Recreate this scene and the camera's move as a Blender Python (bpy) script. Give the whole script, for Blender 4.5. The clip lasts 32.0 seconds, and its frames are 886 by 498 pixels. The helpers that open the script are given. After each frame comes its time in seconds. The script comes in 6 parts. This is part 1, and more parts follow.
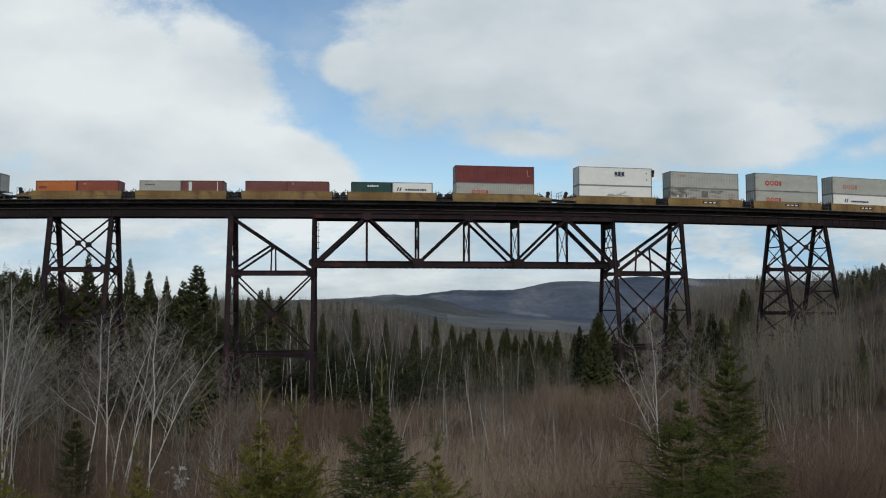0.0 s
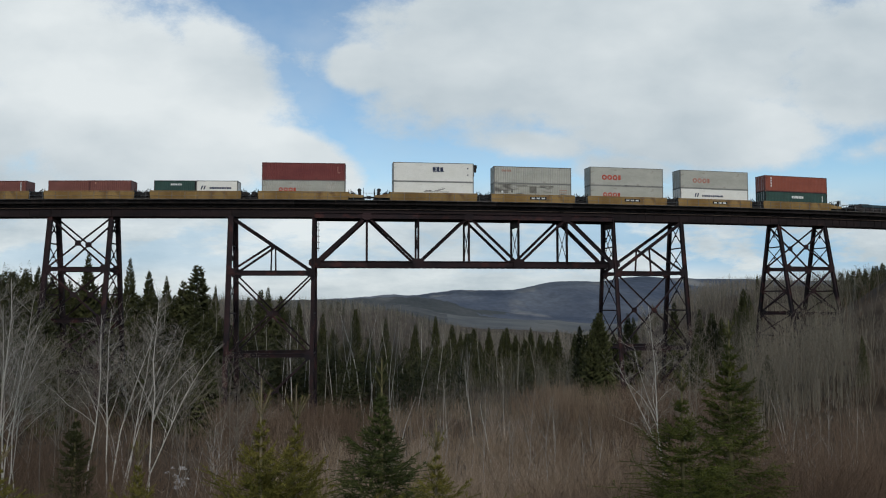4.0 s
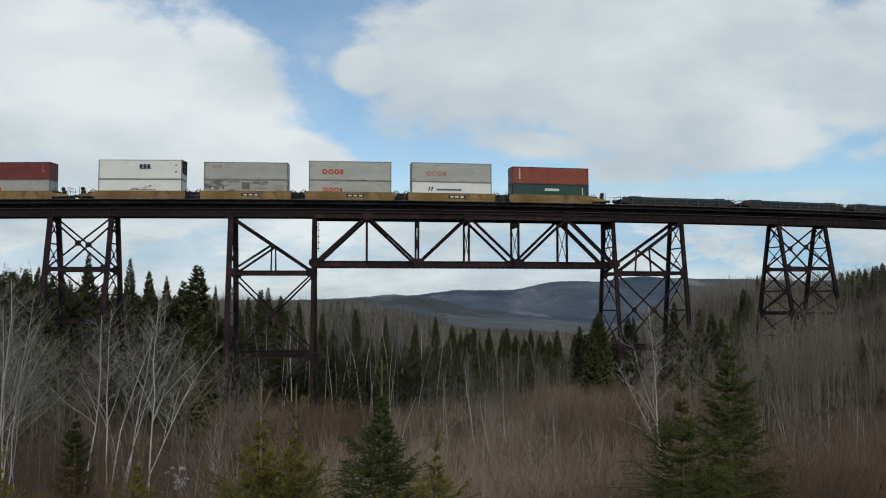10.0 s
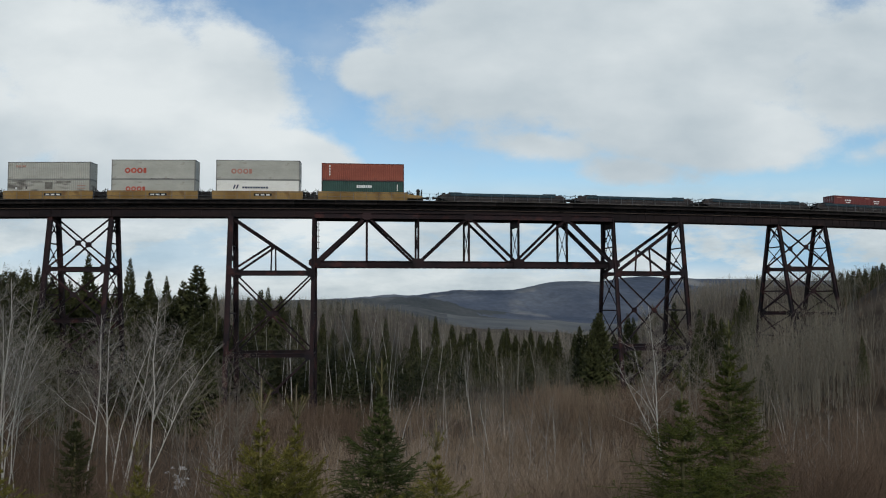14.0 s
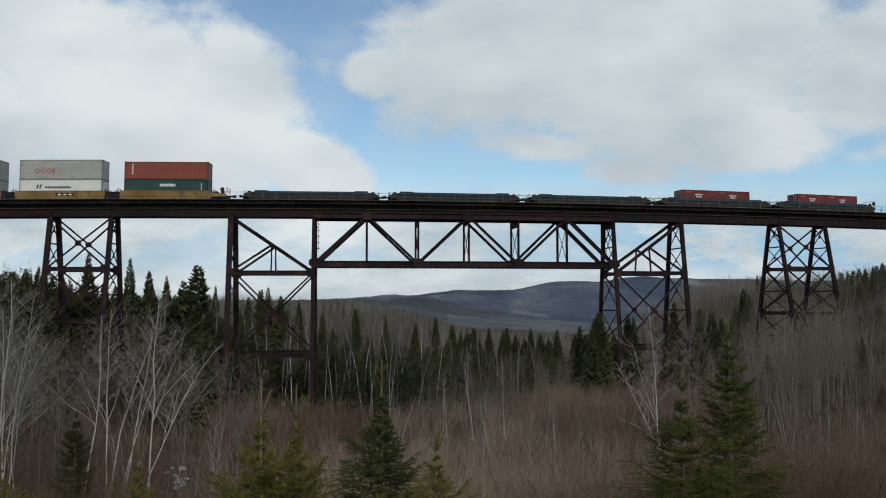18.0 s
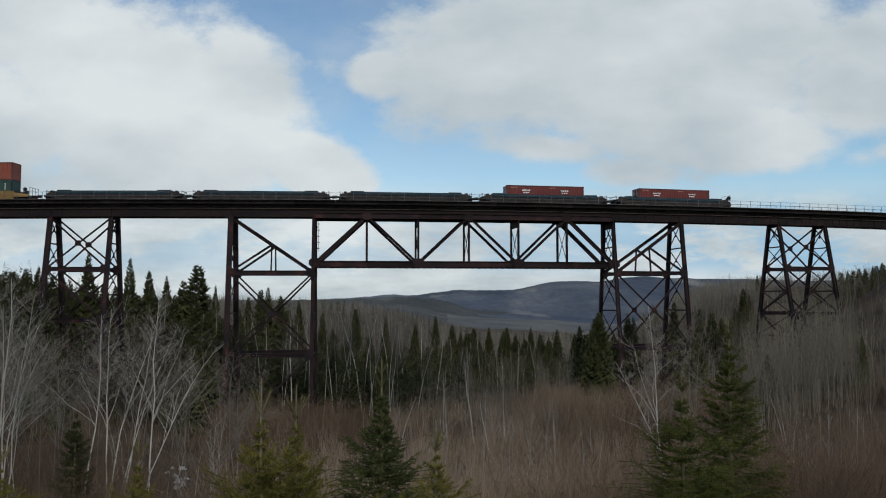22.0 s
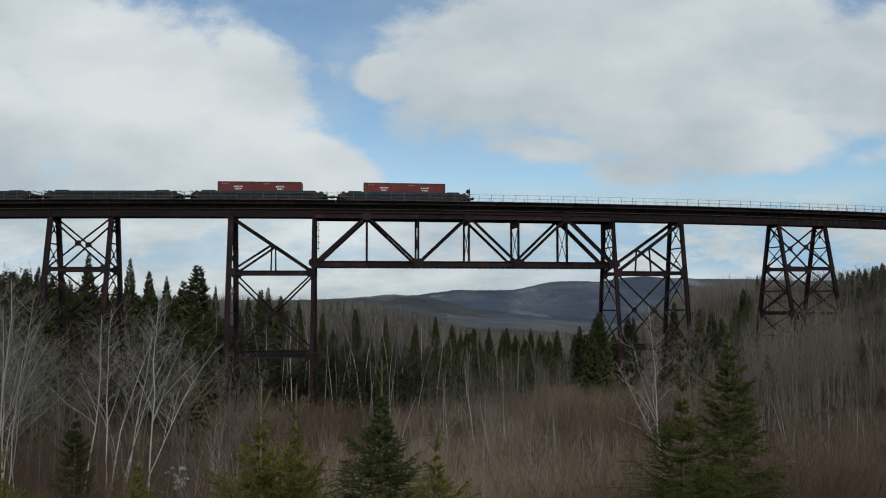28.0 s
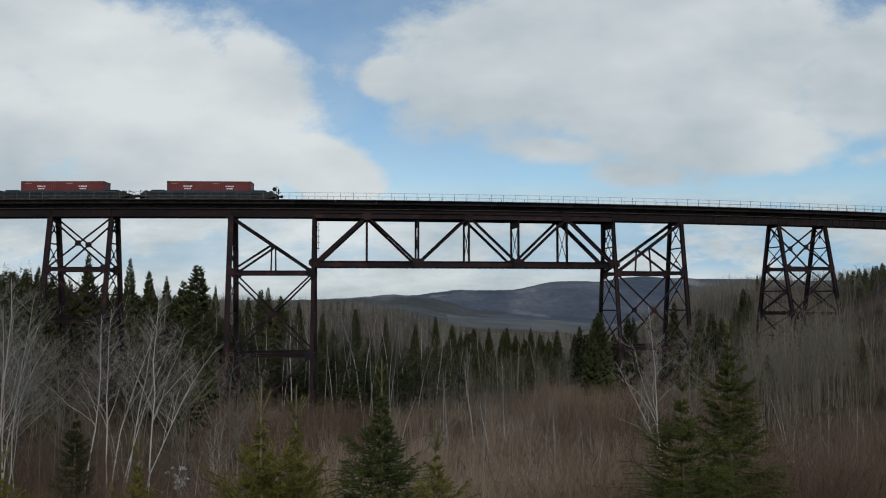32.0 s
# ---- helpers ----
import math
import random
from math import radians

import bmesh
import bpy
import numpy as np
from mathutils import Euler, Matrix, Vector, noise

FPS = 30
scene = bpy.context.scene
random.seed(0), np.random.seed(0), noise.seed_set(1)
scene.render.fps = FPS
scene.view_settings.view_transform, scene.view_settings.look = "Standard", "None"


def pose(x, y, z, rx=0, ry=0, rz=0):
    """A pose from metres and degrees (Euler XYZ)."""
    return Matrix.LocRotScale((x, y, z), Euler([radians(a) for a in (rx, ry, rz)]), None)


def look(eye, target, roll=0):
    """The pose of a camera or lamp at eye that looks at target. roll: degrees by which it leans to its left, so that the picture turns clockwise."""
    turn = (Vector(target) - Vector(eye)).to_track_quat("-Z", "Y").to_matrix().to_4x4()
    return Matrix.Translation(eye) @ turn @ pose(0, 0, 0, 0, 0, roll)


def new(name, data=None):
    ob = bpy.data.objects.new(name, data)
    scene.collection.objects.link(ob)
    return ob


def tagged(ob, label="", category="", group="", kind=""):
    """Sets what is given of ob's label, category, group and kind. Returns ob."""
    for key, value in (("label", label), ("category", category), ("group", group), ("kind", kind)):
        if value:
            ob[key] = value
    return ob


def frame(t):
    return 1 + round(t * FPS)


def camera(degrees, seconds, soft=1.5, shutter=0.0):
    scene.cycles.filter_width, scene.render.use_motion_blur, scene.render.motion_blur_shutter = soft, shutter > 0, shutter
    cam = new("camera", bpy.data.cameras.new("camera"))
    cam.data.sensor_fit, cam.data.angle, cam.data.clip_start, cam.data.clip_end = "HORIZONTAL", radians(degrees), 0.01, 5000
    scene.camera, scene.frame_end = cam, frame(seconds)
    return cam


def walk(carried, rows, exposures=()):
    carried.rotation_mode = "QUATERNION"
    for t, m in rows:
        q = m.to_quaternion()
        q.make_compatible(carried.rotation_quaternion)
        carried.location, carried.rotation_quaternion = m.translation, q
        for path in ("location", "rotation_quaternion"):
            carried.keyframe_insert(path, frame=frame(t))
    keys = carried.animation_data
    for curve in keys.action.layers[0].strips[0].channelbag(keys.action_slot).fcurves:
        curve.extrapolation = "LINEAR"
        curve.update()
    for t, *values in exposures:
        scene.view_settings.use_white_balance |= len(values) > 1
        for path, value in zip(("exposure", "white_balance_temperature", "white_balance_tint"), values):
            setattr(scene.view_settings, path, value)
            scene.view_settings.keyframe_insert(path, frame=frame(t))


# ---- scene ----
# The camera stands still on the hillside, 1.7 m above the ground.
cam = camera(55.19, 32.0, soft=1.1)
VIEW = pose(0.0, 0.0, 40.0, 93.586, 0, 0)
walk(cam, [(0.0, VIEW), (32.0, VIEW)], exposures=[(0.0, 0.03), (11.0, 0.02), (19.0, -0.04), (32.0, -0.12)])

# ---- light: broken cloud, a veiled sun behind the camera ----
SUN_ELEVATION, SUN_AZIMUTH = radians(42), radians(166)
world = bpy.data.worlds.new("sky")
scene.world = world
world.use_nodes = True
wn, wl = world.node_tree.nodes, world.node_tree.links
wn.clear()
w_out, w_bg = wn.new("ShaderNodeOutputWorld"), wn.new("ShaderNodeBackground")
w_sky = wn.new("ShaderNodeTexSky")
w_sky.sky_type, w_sky.sun_disc = "NISHITA", False
w_sky.sun_elevation, w_sky.sun_rotation = SUN_ELEVATION, SUN_AZIMUTH
w_sky.air_density, w_sky.dust_density, w_sky.ozone_density = 1.0, 0.4, 0.7
w_bg.inputs["Strength"].default_value = 0.11
w_co, w_noise, w_ramp, w_mix = (wn.new("ShaderNodeTexCoord"), wn.new("ShaderNodeTexNoise"),
                                wn.new("ShaderNodeValToRGB"), wn.new("ShaderNodeMixRGB"))
w_sep, w_mask, w_mul = wn.new("ShaderNodeSeparateXYZ"), wn.new("ShaderNodeMapRange"), wn.new("ShaderNodeMath")
w_noise.inputs["Scale"].default_value, w_noise.inputs["Detail"].default_value = 2.2, 6
w_ramp.color_ramp.elements[0].position, w_ramp.color_ramp.elements[1].position = 0.40, 0.62
w_mask.inputs["From Min"].default_value, w_mask.inputs["From Max"].default_value = 0.55, 0.2
w_mul.operation = "MULTIPLY"
w_mix.inputs["Color2"].default_value = (5.2, 5.4, 5.6, 1)
wl.new(w_co.outputs["Generated"], w_noise.inputs["Vector"])
wl.new(w_co.outputs["Generated"], w_sep.inputs[0])
wl.new(w_sep.outputs["Y"], w_mask.inputs["Value"])
wl.new(w_noise.outputs["Fac"], w_ramp.inputs["Fac"])
wl.new(w_ramp.outputs["Color"], w_mul.inputs[0])
wl.new(w_mask.outputs["Result"], w_mul.inputs[1])
wl.new(w_mul.outputs[0], w_mix.inputs["Fac"])
w_tint = wn.new("ShaderNodeMixRGB")
w_tint.blend_type = "MULTIPLY"
w_tint.inputs["Fac"].default_value, w_tint.inputs["Color2"].default_value = 1.0, (0.85, 1.0, 1.05, 1)
wl.new(w_sky.outputs["Color"], w_tint.inputs["Color1"])
wl.new(w_tint.outputs["Color"], w_mix.inputs["Color1"])
wl.new(w_mix.outputs["Color"], w_bg.inputs["Color"])
wl.new(w_bg.outputs["Background"], w_out.inputs["Surface"])

sun = new("sun", bpy.data.lights.new("sun", "SUN"))
sun.data.energy, sun.data.angle, sun.data.color = 1.4, radians(4), (1.0, 0.95, 0.88)
sun.matrix_basis = look((0, 0, 300), (-100 * math.sin(SUN_AZIMUTH), -100 * math.cos(SUN_AZIMUTH), 300 - 100 * math.tan(SUN_ELEVATION)))

# ---- materials ----


def material(name, base, second, scale=3.0, rough=0.7, metal=0.0, bump=0.3, fine=8.0, vary=0.12, stain=None, stain_at=0.6,
             stretch=(1, 1, 1), islands=False, shine=0.15, relief=0.02, grit=0.15):
    """A surface of two mixed tones at one scale, fine grain and relief at another, a stain tone in patches, and a small shift from piece to piece."""
    m = bpy.data.materials.new(name)
    m.use_nodes = True
    n, l = m.node_tree.nodes, m.node_tree.links
    bsdf = n["Principled BSDF"]
    co, mp = n.new("ShaderNodeTexCoord"), n.new("ShaderNodeMapping")
    mp.inputs["Scale"].default_value = stretch
    l.new(co.outputs["Object"], mp.inputs["Vector"])
    big, small = n.new("ShaderNodeTexNoise"), n.new("ShaderNodeTexNoise")
    big.inputs["Scale"].default_value, big.inputs["Detail"].default_value = scale, 5
    small.inputs["Scale"].default_value, small.inputs["Detail"].default_value = scale * fine, 3
    for tex in (big, small):
        l.new(mp.outputs["Vector"], tex.inputs["Vector"])
    ramp = n.new("ShaderNodeValToRGB")
    ramp.color_ramp.elements[0].position, ramp.color_ramp.elements[1].position = 0.35, 0.65
    ramp.color_ramp.elements[0].color, ramp.color_ramp.elements[1].color = (*base, 1), (*second, 1)
    l.new(big.outputs["Fac"], ramp.inputs["Fac"])
    tone = ramp.outputs["Color"]
    if stain:
        r2, mix = n.new("ShaderNodeValToRGB"), n.new("ShaderNodeMixRGB")
        r2.color_ramp.elements[0].position, r2.color_ramp.elements[1].position = stain_at, stain_at + 0.12
        tex = n.new("ShaderNodeTexNoise")
        tex.inputs["Scale"].default_value, tex.inputs["Detail"].default_value = scale * 1.7, 6
        l.new(mp.outputs["Vector"], tex.inputs["Vector"])
        l.new(tex.outputs["Fac"], r2.inputs["Fac"])
        l.new(r2.outputs["Color"], mix.inputs["Fac"])
        l.new(tone, mix.inputs["Color1"])
        mix.inputs["Color2"].default_value = (*stain, 1)
        tone = mix.outputs["Color"]
    hsv, rnd, val = n.new("ShaderNodeHueSaturation"), n.new("ShaderNodeMapRange"), n.new("ShaderNodeMath")
    if islands:
        l.new(n.new("ShaderNodeNewGeometry").outputs["Random Per Island"], rnd.inputs["Value"])
    else:
        l.new(n.new("ShaderNodeObjectInfo").outputs["Random"], rnd.inputs["Value"])
    rnd.inputs["To Min"].default_value, rnd.inputs["To Max"].default_value = 1 - vary, 1 + vary
    grain = n.new("ShaderNodeMapRange")
    grain.inputs["To Min"].default_value, grain.inputs["To Max"].default_value = 1 - grit, 1 + grit
    l.new(small.outputs["Fac"], grain.inputs["Value"])
    val.operation = "MULTIPLY"
    l.new(rnd.outputs["Result"], val.inputs[0])
    l.new(grain.outputs["Result"], val.inputs[1])
    l.new(val.outputs[0], hsv.inputs["Value"])
    l.new(tone, hsv.inputs["Color"])
    l.new(hsv.outputs["Color"], bsdf.inputs["Base Color"])
    bsdf.inputs["Specular IOR Level"].default_value = shine
    bsdf.inputs["Roughness"].default_value, bsdf.inputs["Metallic"].default_value = rough, metal
    if bump:
        b = n.new("ShaderNodeBump")
        b.inputs["Strength"].default_value, b.inputs["Distance"].default_value = bump, relief
        l.new(small.outputs["Fac"], b.inputs["Height"])
        l.new(b.outputs["Normal"], bsdf.inputs["Normal"])
    return m


M_RUST = material("weathered_bridge_steel", (0.014, 0.011, 0.013), (0.031, 0.017, 0.018), 0.30, 0.75, 0.0, 0.3, 12, 0.3, (0.056, 0.023, 0.021), 0.56)
M_GIRDER = material("plate_girder_steel", (0.014, 0.011, 0.012), (0.026, 0.017, 0.017), 0.25, 0.8, 0.0, 0.25, 10, 0.08, (0.04, 0.022, 0.018), 0.64, (1, 1, 3))
M_TIMBER = material("creosoted_timber", (0.012, 0.011, 0.011), (0.025, 0.020, 0.019), 1.2, 0.95, 0.0, 0.5, 8, 0.35)
M_RAILSTEEL = material("rail_steel", (0.12, 0.1, 0.09), (0.2, 0.17, 0.15), 2, 0.4, 0.8, 0.1)
M_POST = material("grey_rail_posts", (0.10, 0.107, 0.112), (0.16, 0.168, 0.175), 4, 0.6, 0.2, 0.1, 8, 0.25)
M_WALKWAY = material("weathered_plank", (0.065, 0.058, 0.054), (0.13, 0.118, 0.108), 1.5, 0.9, 0, 0.4, 8, 0.3)
M_GALV = material("galvanised_steel", (0.42, 0.46, 0.5), (0.55, 0.58, 0.6), 4, 0.5, 0.3, 0.1)
M_BLACK = material("black_steel", (0.014, 0.014, 0.015), (0.032, 0.03, 0.029), 1.5, 0.6, 0.2, 0.2, 8, 0.2, (0.06, 0.04, 0.03), 0.66)
M_DARKCAR = material("dark_well_car_paint", (0.030, 0.026, 0.026), (0.052, 0.044, 0.042), 0.8, 0.6, 0.0, 0.15, 10, 0.1, (0.075, 0.06, 0.048), 0.58, (1, 1, 2.5))
M_TEAL = material("dark_teal_paint", (0.015, 0.036, 0.048), (0.026, 0.054, 0.070), 0.8, 0.5, 0.0, 0.1, 10, 0.1, (0.03, 0.033, 0.035), 0.6, (1, 1, 2.5))
M_YELLOW = material("faded_yellow_paint", (0.20, 0.118, 0.040), (0.29, 0.185, 0.070), 0.35, 0.7, 0.0, 0.1, 12, 0.12, (0.165, 0.095, 0.04), 0.58, (1, 1, 0.6))
M_WHEEL = material("wheel_steel", (0.05, 0.04, 0.035), (0.09, 0.07, 0.06), 3, 0.6, 0.5, 0.1)


def paint(name, base, worn, stain):
    return material(name, base, worn, 0.45, 0.55, 0.0, 0.08, 14, 0.05, stain, 0.63, (1, 1, 2), shine=0.4)


M_RED = paint("oxide_red_paint", (0.135, 0.023, 0.021), (0.165, 0.033, 0.028), (0.09, 0.028, 0.023))
M_BRIGHTRED = paint("brick_red_paint", (0.225, 0.052, 0.028), (0.265, 0.068, 0.038), (0.14, 0.045, 0.03))
M_MAROON = paint("maroon_paint", (0.145, 0.045, 0.035), (0.185, 0.065, 0.05), (0.10, 0.05, 0.04))
M_ORANGE = paint("orange_paint", (0.44, 0.125, 0.025), (0.50, 0.16, 0.04), (0.28, 0.085, 0.035))
M_GREY = paint("light_grey_paint", (0.355, 0.352, 0.305), (0.42, 0.412, 0.36), (0.25, 0.23, 0.19))
M_WHITE = paint("white_paint", (0.75, 0.735, 0.67), (0.80, 0.785, 0.725), (0.66, 0.64, 0.57))
M_SCUFFED = material("scuffed_grey_paint", (0.34, 0.335, 0.29), (0.41, 0.40, 0.35), 0.35, 0.6, 0, 0.08, 14, 0.05, (0.13, 0.12, 0.105), 0.53, (0.6, 1, 2.4), shine=0.3)
M_GREEN = paint("dark_green_paint", (0.017, 0.052, 0.042), (0.026, 0.070, 0.056), (0.035, 0.05, 0.04))
M_LOGORED = material("red_lettering", (0.40, 0.075, 0.05), (0.46, 0.10, 0.07), 3, 0.6, 0, 0)
M_LOGOFADED = material("faded_red_lettering", (0.40, 0.19, 0.15), (0.42, 0.23, 0.18), 3, 0.6, 0, 0)
M_LOGOBLUE = material("navy_lettering", (0.03, 0.04, 0.08), (0.05, 0.06, 0.10), 3, 0.6, 0, 0)
M_LOGOWHITE = material("white_lettering", (0.68, 0.68, 0.66), (0.75, 0.75, 0.73), 3, 0.6, 0, 0)
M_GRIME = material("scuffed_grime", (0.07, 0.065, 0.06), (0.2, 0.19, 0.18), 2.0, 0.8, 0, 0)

M_SMUDGE = material("faint_smudge", (0.15, 0.14, 0.12), (0.25, 0.24, 0.21), 1.5, 0.8, 0, 0)

M_BIRCH = material("birch_bark", (0.42, 0.40, 0.355), (0.57, 0.55, 0.495), 2.5, 0.8, 0, 0.4, 6, 0.18, (0.06, 0.05, 0.045), 0.62, (1, 1, 3))
M_BARK = material("grey_bark", (0.10, 0.092, 0.082), (0.17, 0.155, 0.14), 2, 0.9, 0, 0.4, 6, 0.2)
M_TWIG = material("bare_grey_twigs", (0.15, 0.130, 0.106), (0.235, 0.208, 0.172), 0.3, 0.9, 0, 0, 8, 0.3, islands=True)
M_BIRCHTWIG = material("pale_birch_twigs", (0.185, 0.167, 0.144), (0.285, 0.262, 0.228), 0.3, 0.9, 0, 0, 8, 0.3, islands=True)
M_WOODS = material("bare_woods", (0.126, 0.112, 0.086), (0.232, 0.207, 0.162), 0.03, 0.9, 0, 0, 8, 0.35, islands=True)
M_BRUSH = material("bare_red_brown_brush", (0.152, 0.108, 0.074), (0.288, 0.222, 0.158), 0.045, 0.9, 0, 0, 20, 0.35, (0.35, 0.285, 0.225), 0.55, islands=True)
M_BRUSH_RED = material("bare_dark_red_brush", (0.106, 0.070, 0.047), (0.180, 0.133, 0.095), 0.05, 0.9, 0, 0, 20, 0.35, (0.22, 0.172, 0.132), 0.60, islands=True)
M_NEEDLE = material("dark_spruce_needles", (0.030, 0.034, 0.012), (0.062, 0.064, 0.023), 0.8, 0.8, 0, 0, 6, 0.35, islands=True)
M_NEEDLE_NEAR = material("green_fir_needles", (0.030, 0.040, 0.012), (0.082, 0.094, 0.028), 0.9, 0.7, 0, 0, 6, 0.4, islands=True)
M_SHOOT = material("tan_young_bark", (0.17, 0.135, 0.085), (0.27, 0.23, 0.15), 3, 0.85, 0, 0.3, 6, 0.2)
M_FIRSHOOT = material("olive_fir_shoots", (0.125, 0.113, 0.052), (0.19, 0.17, 0.085), 3, 0.85, 0, 0.2, 6, 0.2)
M_NEEDLE_OLIVE = material("olive_fir_needles", (0.038, 0.048, 0.010), (0.100, 0.108, 0.024), 0.9, 0.7, 0, 0, 6, 0.4, islands=True)
M_NEEDLE_LIGHT = material("yellow_green_needles", (0.082, 0.083, 0.017), (0.172, 0.148, 0.033), 0.9, 0.7, 0, 0, 6, 0.4, islands=True)
M_GROUND = material("leaf_litter_ground", (0.035, 0.026, 0.018), (0.075, 0.057, 0.040), 0.12, 0.95, 0, 0.6, 12, 0.0, (0.10, 0.082, 0.060), 0.62)
# Distance haze is put into the hill and field colours as blue-grey.
M_FAR_HAZE = material("haze_tinted_far_hills", (0.034, 0.047, 0.078), (0.094, 0.106, 0.132), 0.0042, 0.95, 0, 0.8, 14, 0.0, (0.150, 0.147, 0.148), 0.58, (1, 0.22, 1), relief=4.0, grit=0.45)
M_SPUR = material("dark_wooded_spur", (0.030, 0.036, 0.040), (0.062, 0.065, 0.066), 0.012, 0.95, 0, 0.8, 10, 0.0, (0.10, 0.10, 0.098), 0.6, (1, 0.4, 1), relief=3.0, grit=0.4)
M_FIELD = material("haze_tinted_cleared_land", (0.058, 0.066, 0.074), (0.118, 0.118, 0.114), 0.012, 0.95, 0, 0.5, 10, 0.0, (0.05, 0.055, 0.045), 0.6, (1, 0.3, 1), relief=1.0)
M_RIDGEWOOD = material("pale_ridge_woods", (0.140, 0.125, 0.100), (0.243, 0.218, 0.178), 0.03, 0.9, 0, 0, 8, 0.3, islands=True)
M_SAPLING = material("pale_sapling_bark", (0.26, 0.24, 0.215), (0.36, 0.34, 0.31), 2.5, 0.8, 0, 0, 6, 0.25, islands=True)
M_SNOW = material("old_snow", (0.27, 0.27, 0.265), (0.42, 0.42, 0.42), 3, 0.7, 0, 0.4)
M_CONCRETE = material("old_concrete", (0.26, 0.25, 0.23), (0.34, 0.33, 0.3), 0.8, 0.9, 0, 0.4, 8, 0.1)

# ---- mesh tools ----
ORIGIN = {}


class Mesh:
    """Collects vertices and faces of one part."""

    def __init__(self):
        self.v, self.f = [], []

    def add(self, verts, faces):
        k = len(self.v)
        self.v += [tuple(p) for p in verts]
        self.f += [tuple(k + i for i in face) for face in faces]
        return self

    def box(self, x0, y0, z0, x1, y1, z1, c=0.0):
        """A box, its twelve edges cut off by c."""
        if not c:
            return self.add([(x, y, z) for x in (x0, x1) for y in (y0, y1) for z in (z0, z1)],
                            [(0, 1, 3, 2), (4, 6, 7, 5), (0, 4, 5, 1), (2, 3, 7, 6), (0, 2, 6, 4), (1, 5, 7, 3)])
        bm = bmesh.new()
        bmesh.ops.create_cube(bm, size=1)
        bmesh.ops.transform(bm, verts=bm.verts, matrix=Matrix.LocRotScale(((x0 + x1) / 2, (y0 + y1) / 2, (z0 + z1) / 2), None, (x1 - x0, y1 - y0, z1 - z0)))
        bmesh.ops.bevel(bm, geom=bm.edges[:], offset=c, segments=1, affect="EDGES")
        bm.verts.index_update()
        self.add([v.co[:] for v in bm.verts], [[v.index for v in face.verts] for face in bm.faces])
        bm.free()
        return self

    def prism(self, outline, m, length):
        """An outline in the y-z plane drawn out along x from 0 to length, placed by m."""
        n = len(outline)
        verts = [m @ Vector((x, y, z)) for x in (0, length) for y, z in outline]
        return self.add(verts, [tuple(range(n))[::-1], tuple(range(n, 2 * n))] + [(i, (i + 1) % n, n + (i + 1) % n, n + i) for i in range(n)])

    def beam(self, p, q, w, h, kind="box", up=(0, 0, 1)):
        """A straight member from p to q: h along up, w across."""
        p, q = Vector(p), Vector(q)
        x = (q - p).normalized()
        y = Vector(up).cross(x)
        if y.length < 1e-3:
            y = Vector((0, 1, 0)).cross(x)
        y.normalize()
        z = x.cross(y)
        m = Matrix((x, y, z)).transposed().to_4x4()
        m.translation = p
        a, b = w / 2, h / 2
        if kind == "box":
            t = min(a, b) * 0.2
            outline = [(-a + t, -b), (a - t, -b), (a, -b + t), (a, b - t), (a - t, b), (-a + t, b), (-a, b - t), (-a, -b + t)]
        else:
            t, u = max(h * 0.09, 0.02), max(w * 0.12, 0.012)
            outline = [(-a, -b), (a, -b), (a, -b + t), (u, -b + t), (u, b - t), (a, b - t), (a, b), (-a, b), (-a, b - t), (-u, b - t), (-u, -b + t), (-a, -b + t)]
        return self.prism(outline, m, (q - p).length)

    def rod(self, p, q, r, n=6, r2=None):
        p, q = Vector(p), Vector(q)
        x = (q - p).normalized()
        y = x.orthogonal().normalized()
        z = x.cross(y)
        r2 = r if r2 is None else r2
        verts = [o + (y * math.cos(2 * math.pi * i / n) + z * math.sin(2 * math.pi * i / n)) * rad for o, rad in ((p, r), (q, r2)) for i in range(n)]
        return self.add(verts, [tuple(range(n))[::-1], tuple(range(n, 2 * n))] + [(i, (i + 1) % n, n + (i + 1) % n, n + i) for i in range(n)])

    def mesh(self, name, mat, shift=(0, 0, 0)):
        me = bpy.data.meshes.new(name)
        sx, sy, sz = shift
        me.from_pydata([(x - sx, y - sy, z - sz) for x, y, z in self.v], [], self.f)
        me.materials.append(mat)
        me.update()
        return me


def thing(name, at=(0, 0, 0), label="", category="", group="", kind=""):
    ob = new(name)
    ob.location = at
    ob.empty_display_size = 0.3
    ORIGIN[ob] = tuple(at)
    return tagged(ob, label, category, group, kind)


def part(name, shape, mat, parent, label=""):
    """One mesh object under a thing or a part; its vertices are in the thing's space, or in the world's where the thing stands in the world."""
    me = shape if isinstance(shape, bpy.types.Mesh) else shape.mesh(name, mat, ORIGIN.get(parent, (0, 0, 0)))
    ob = new(name, me)
    ob.parent = parent
    ORIGIN[ob] = ORIGIN.get(parent, (0, 0, 0))
    return tagged(ob, label)


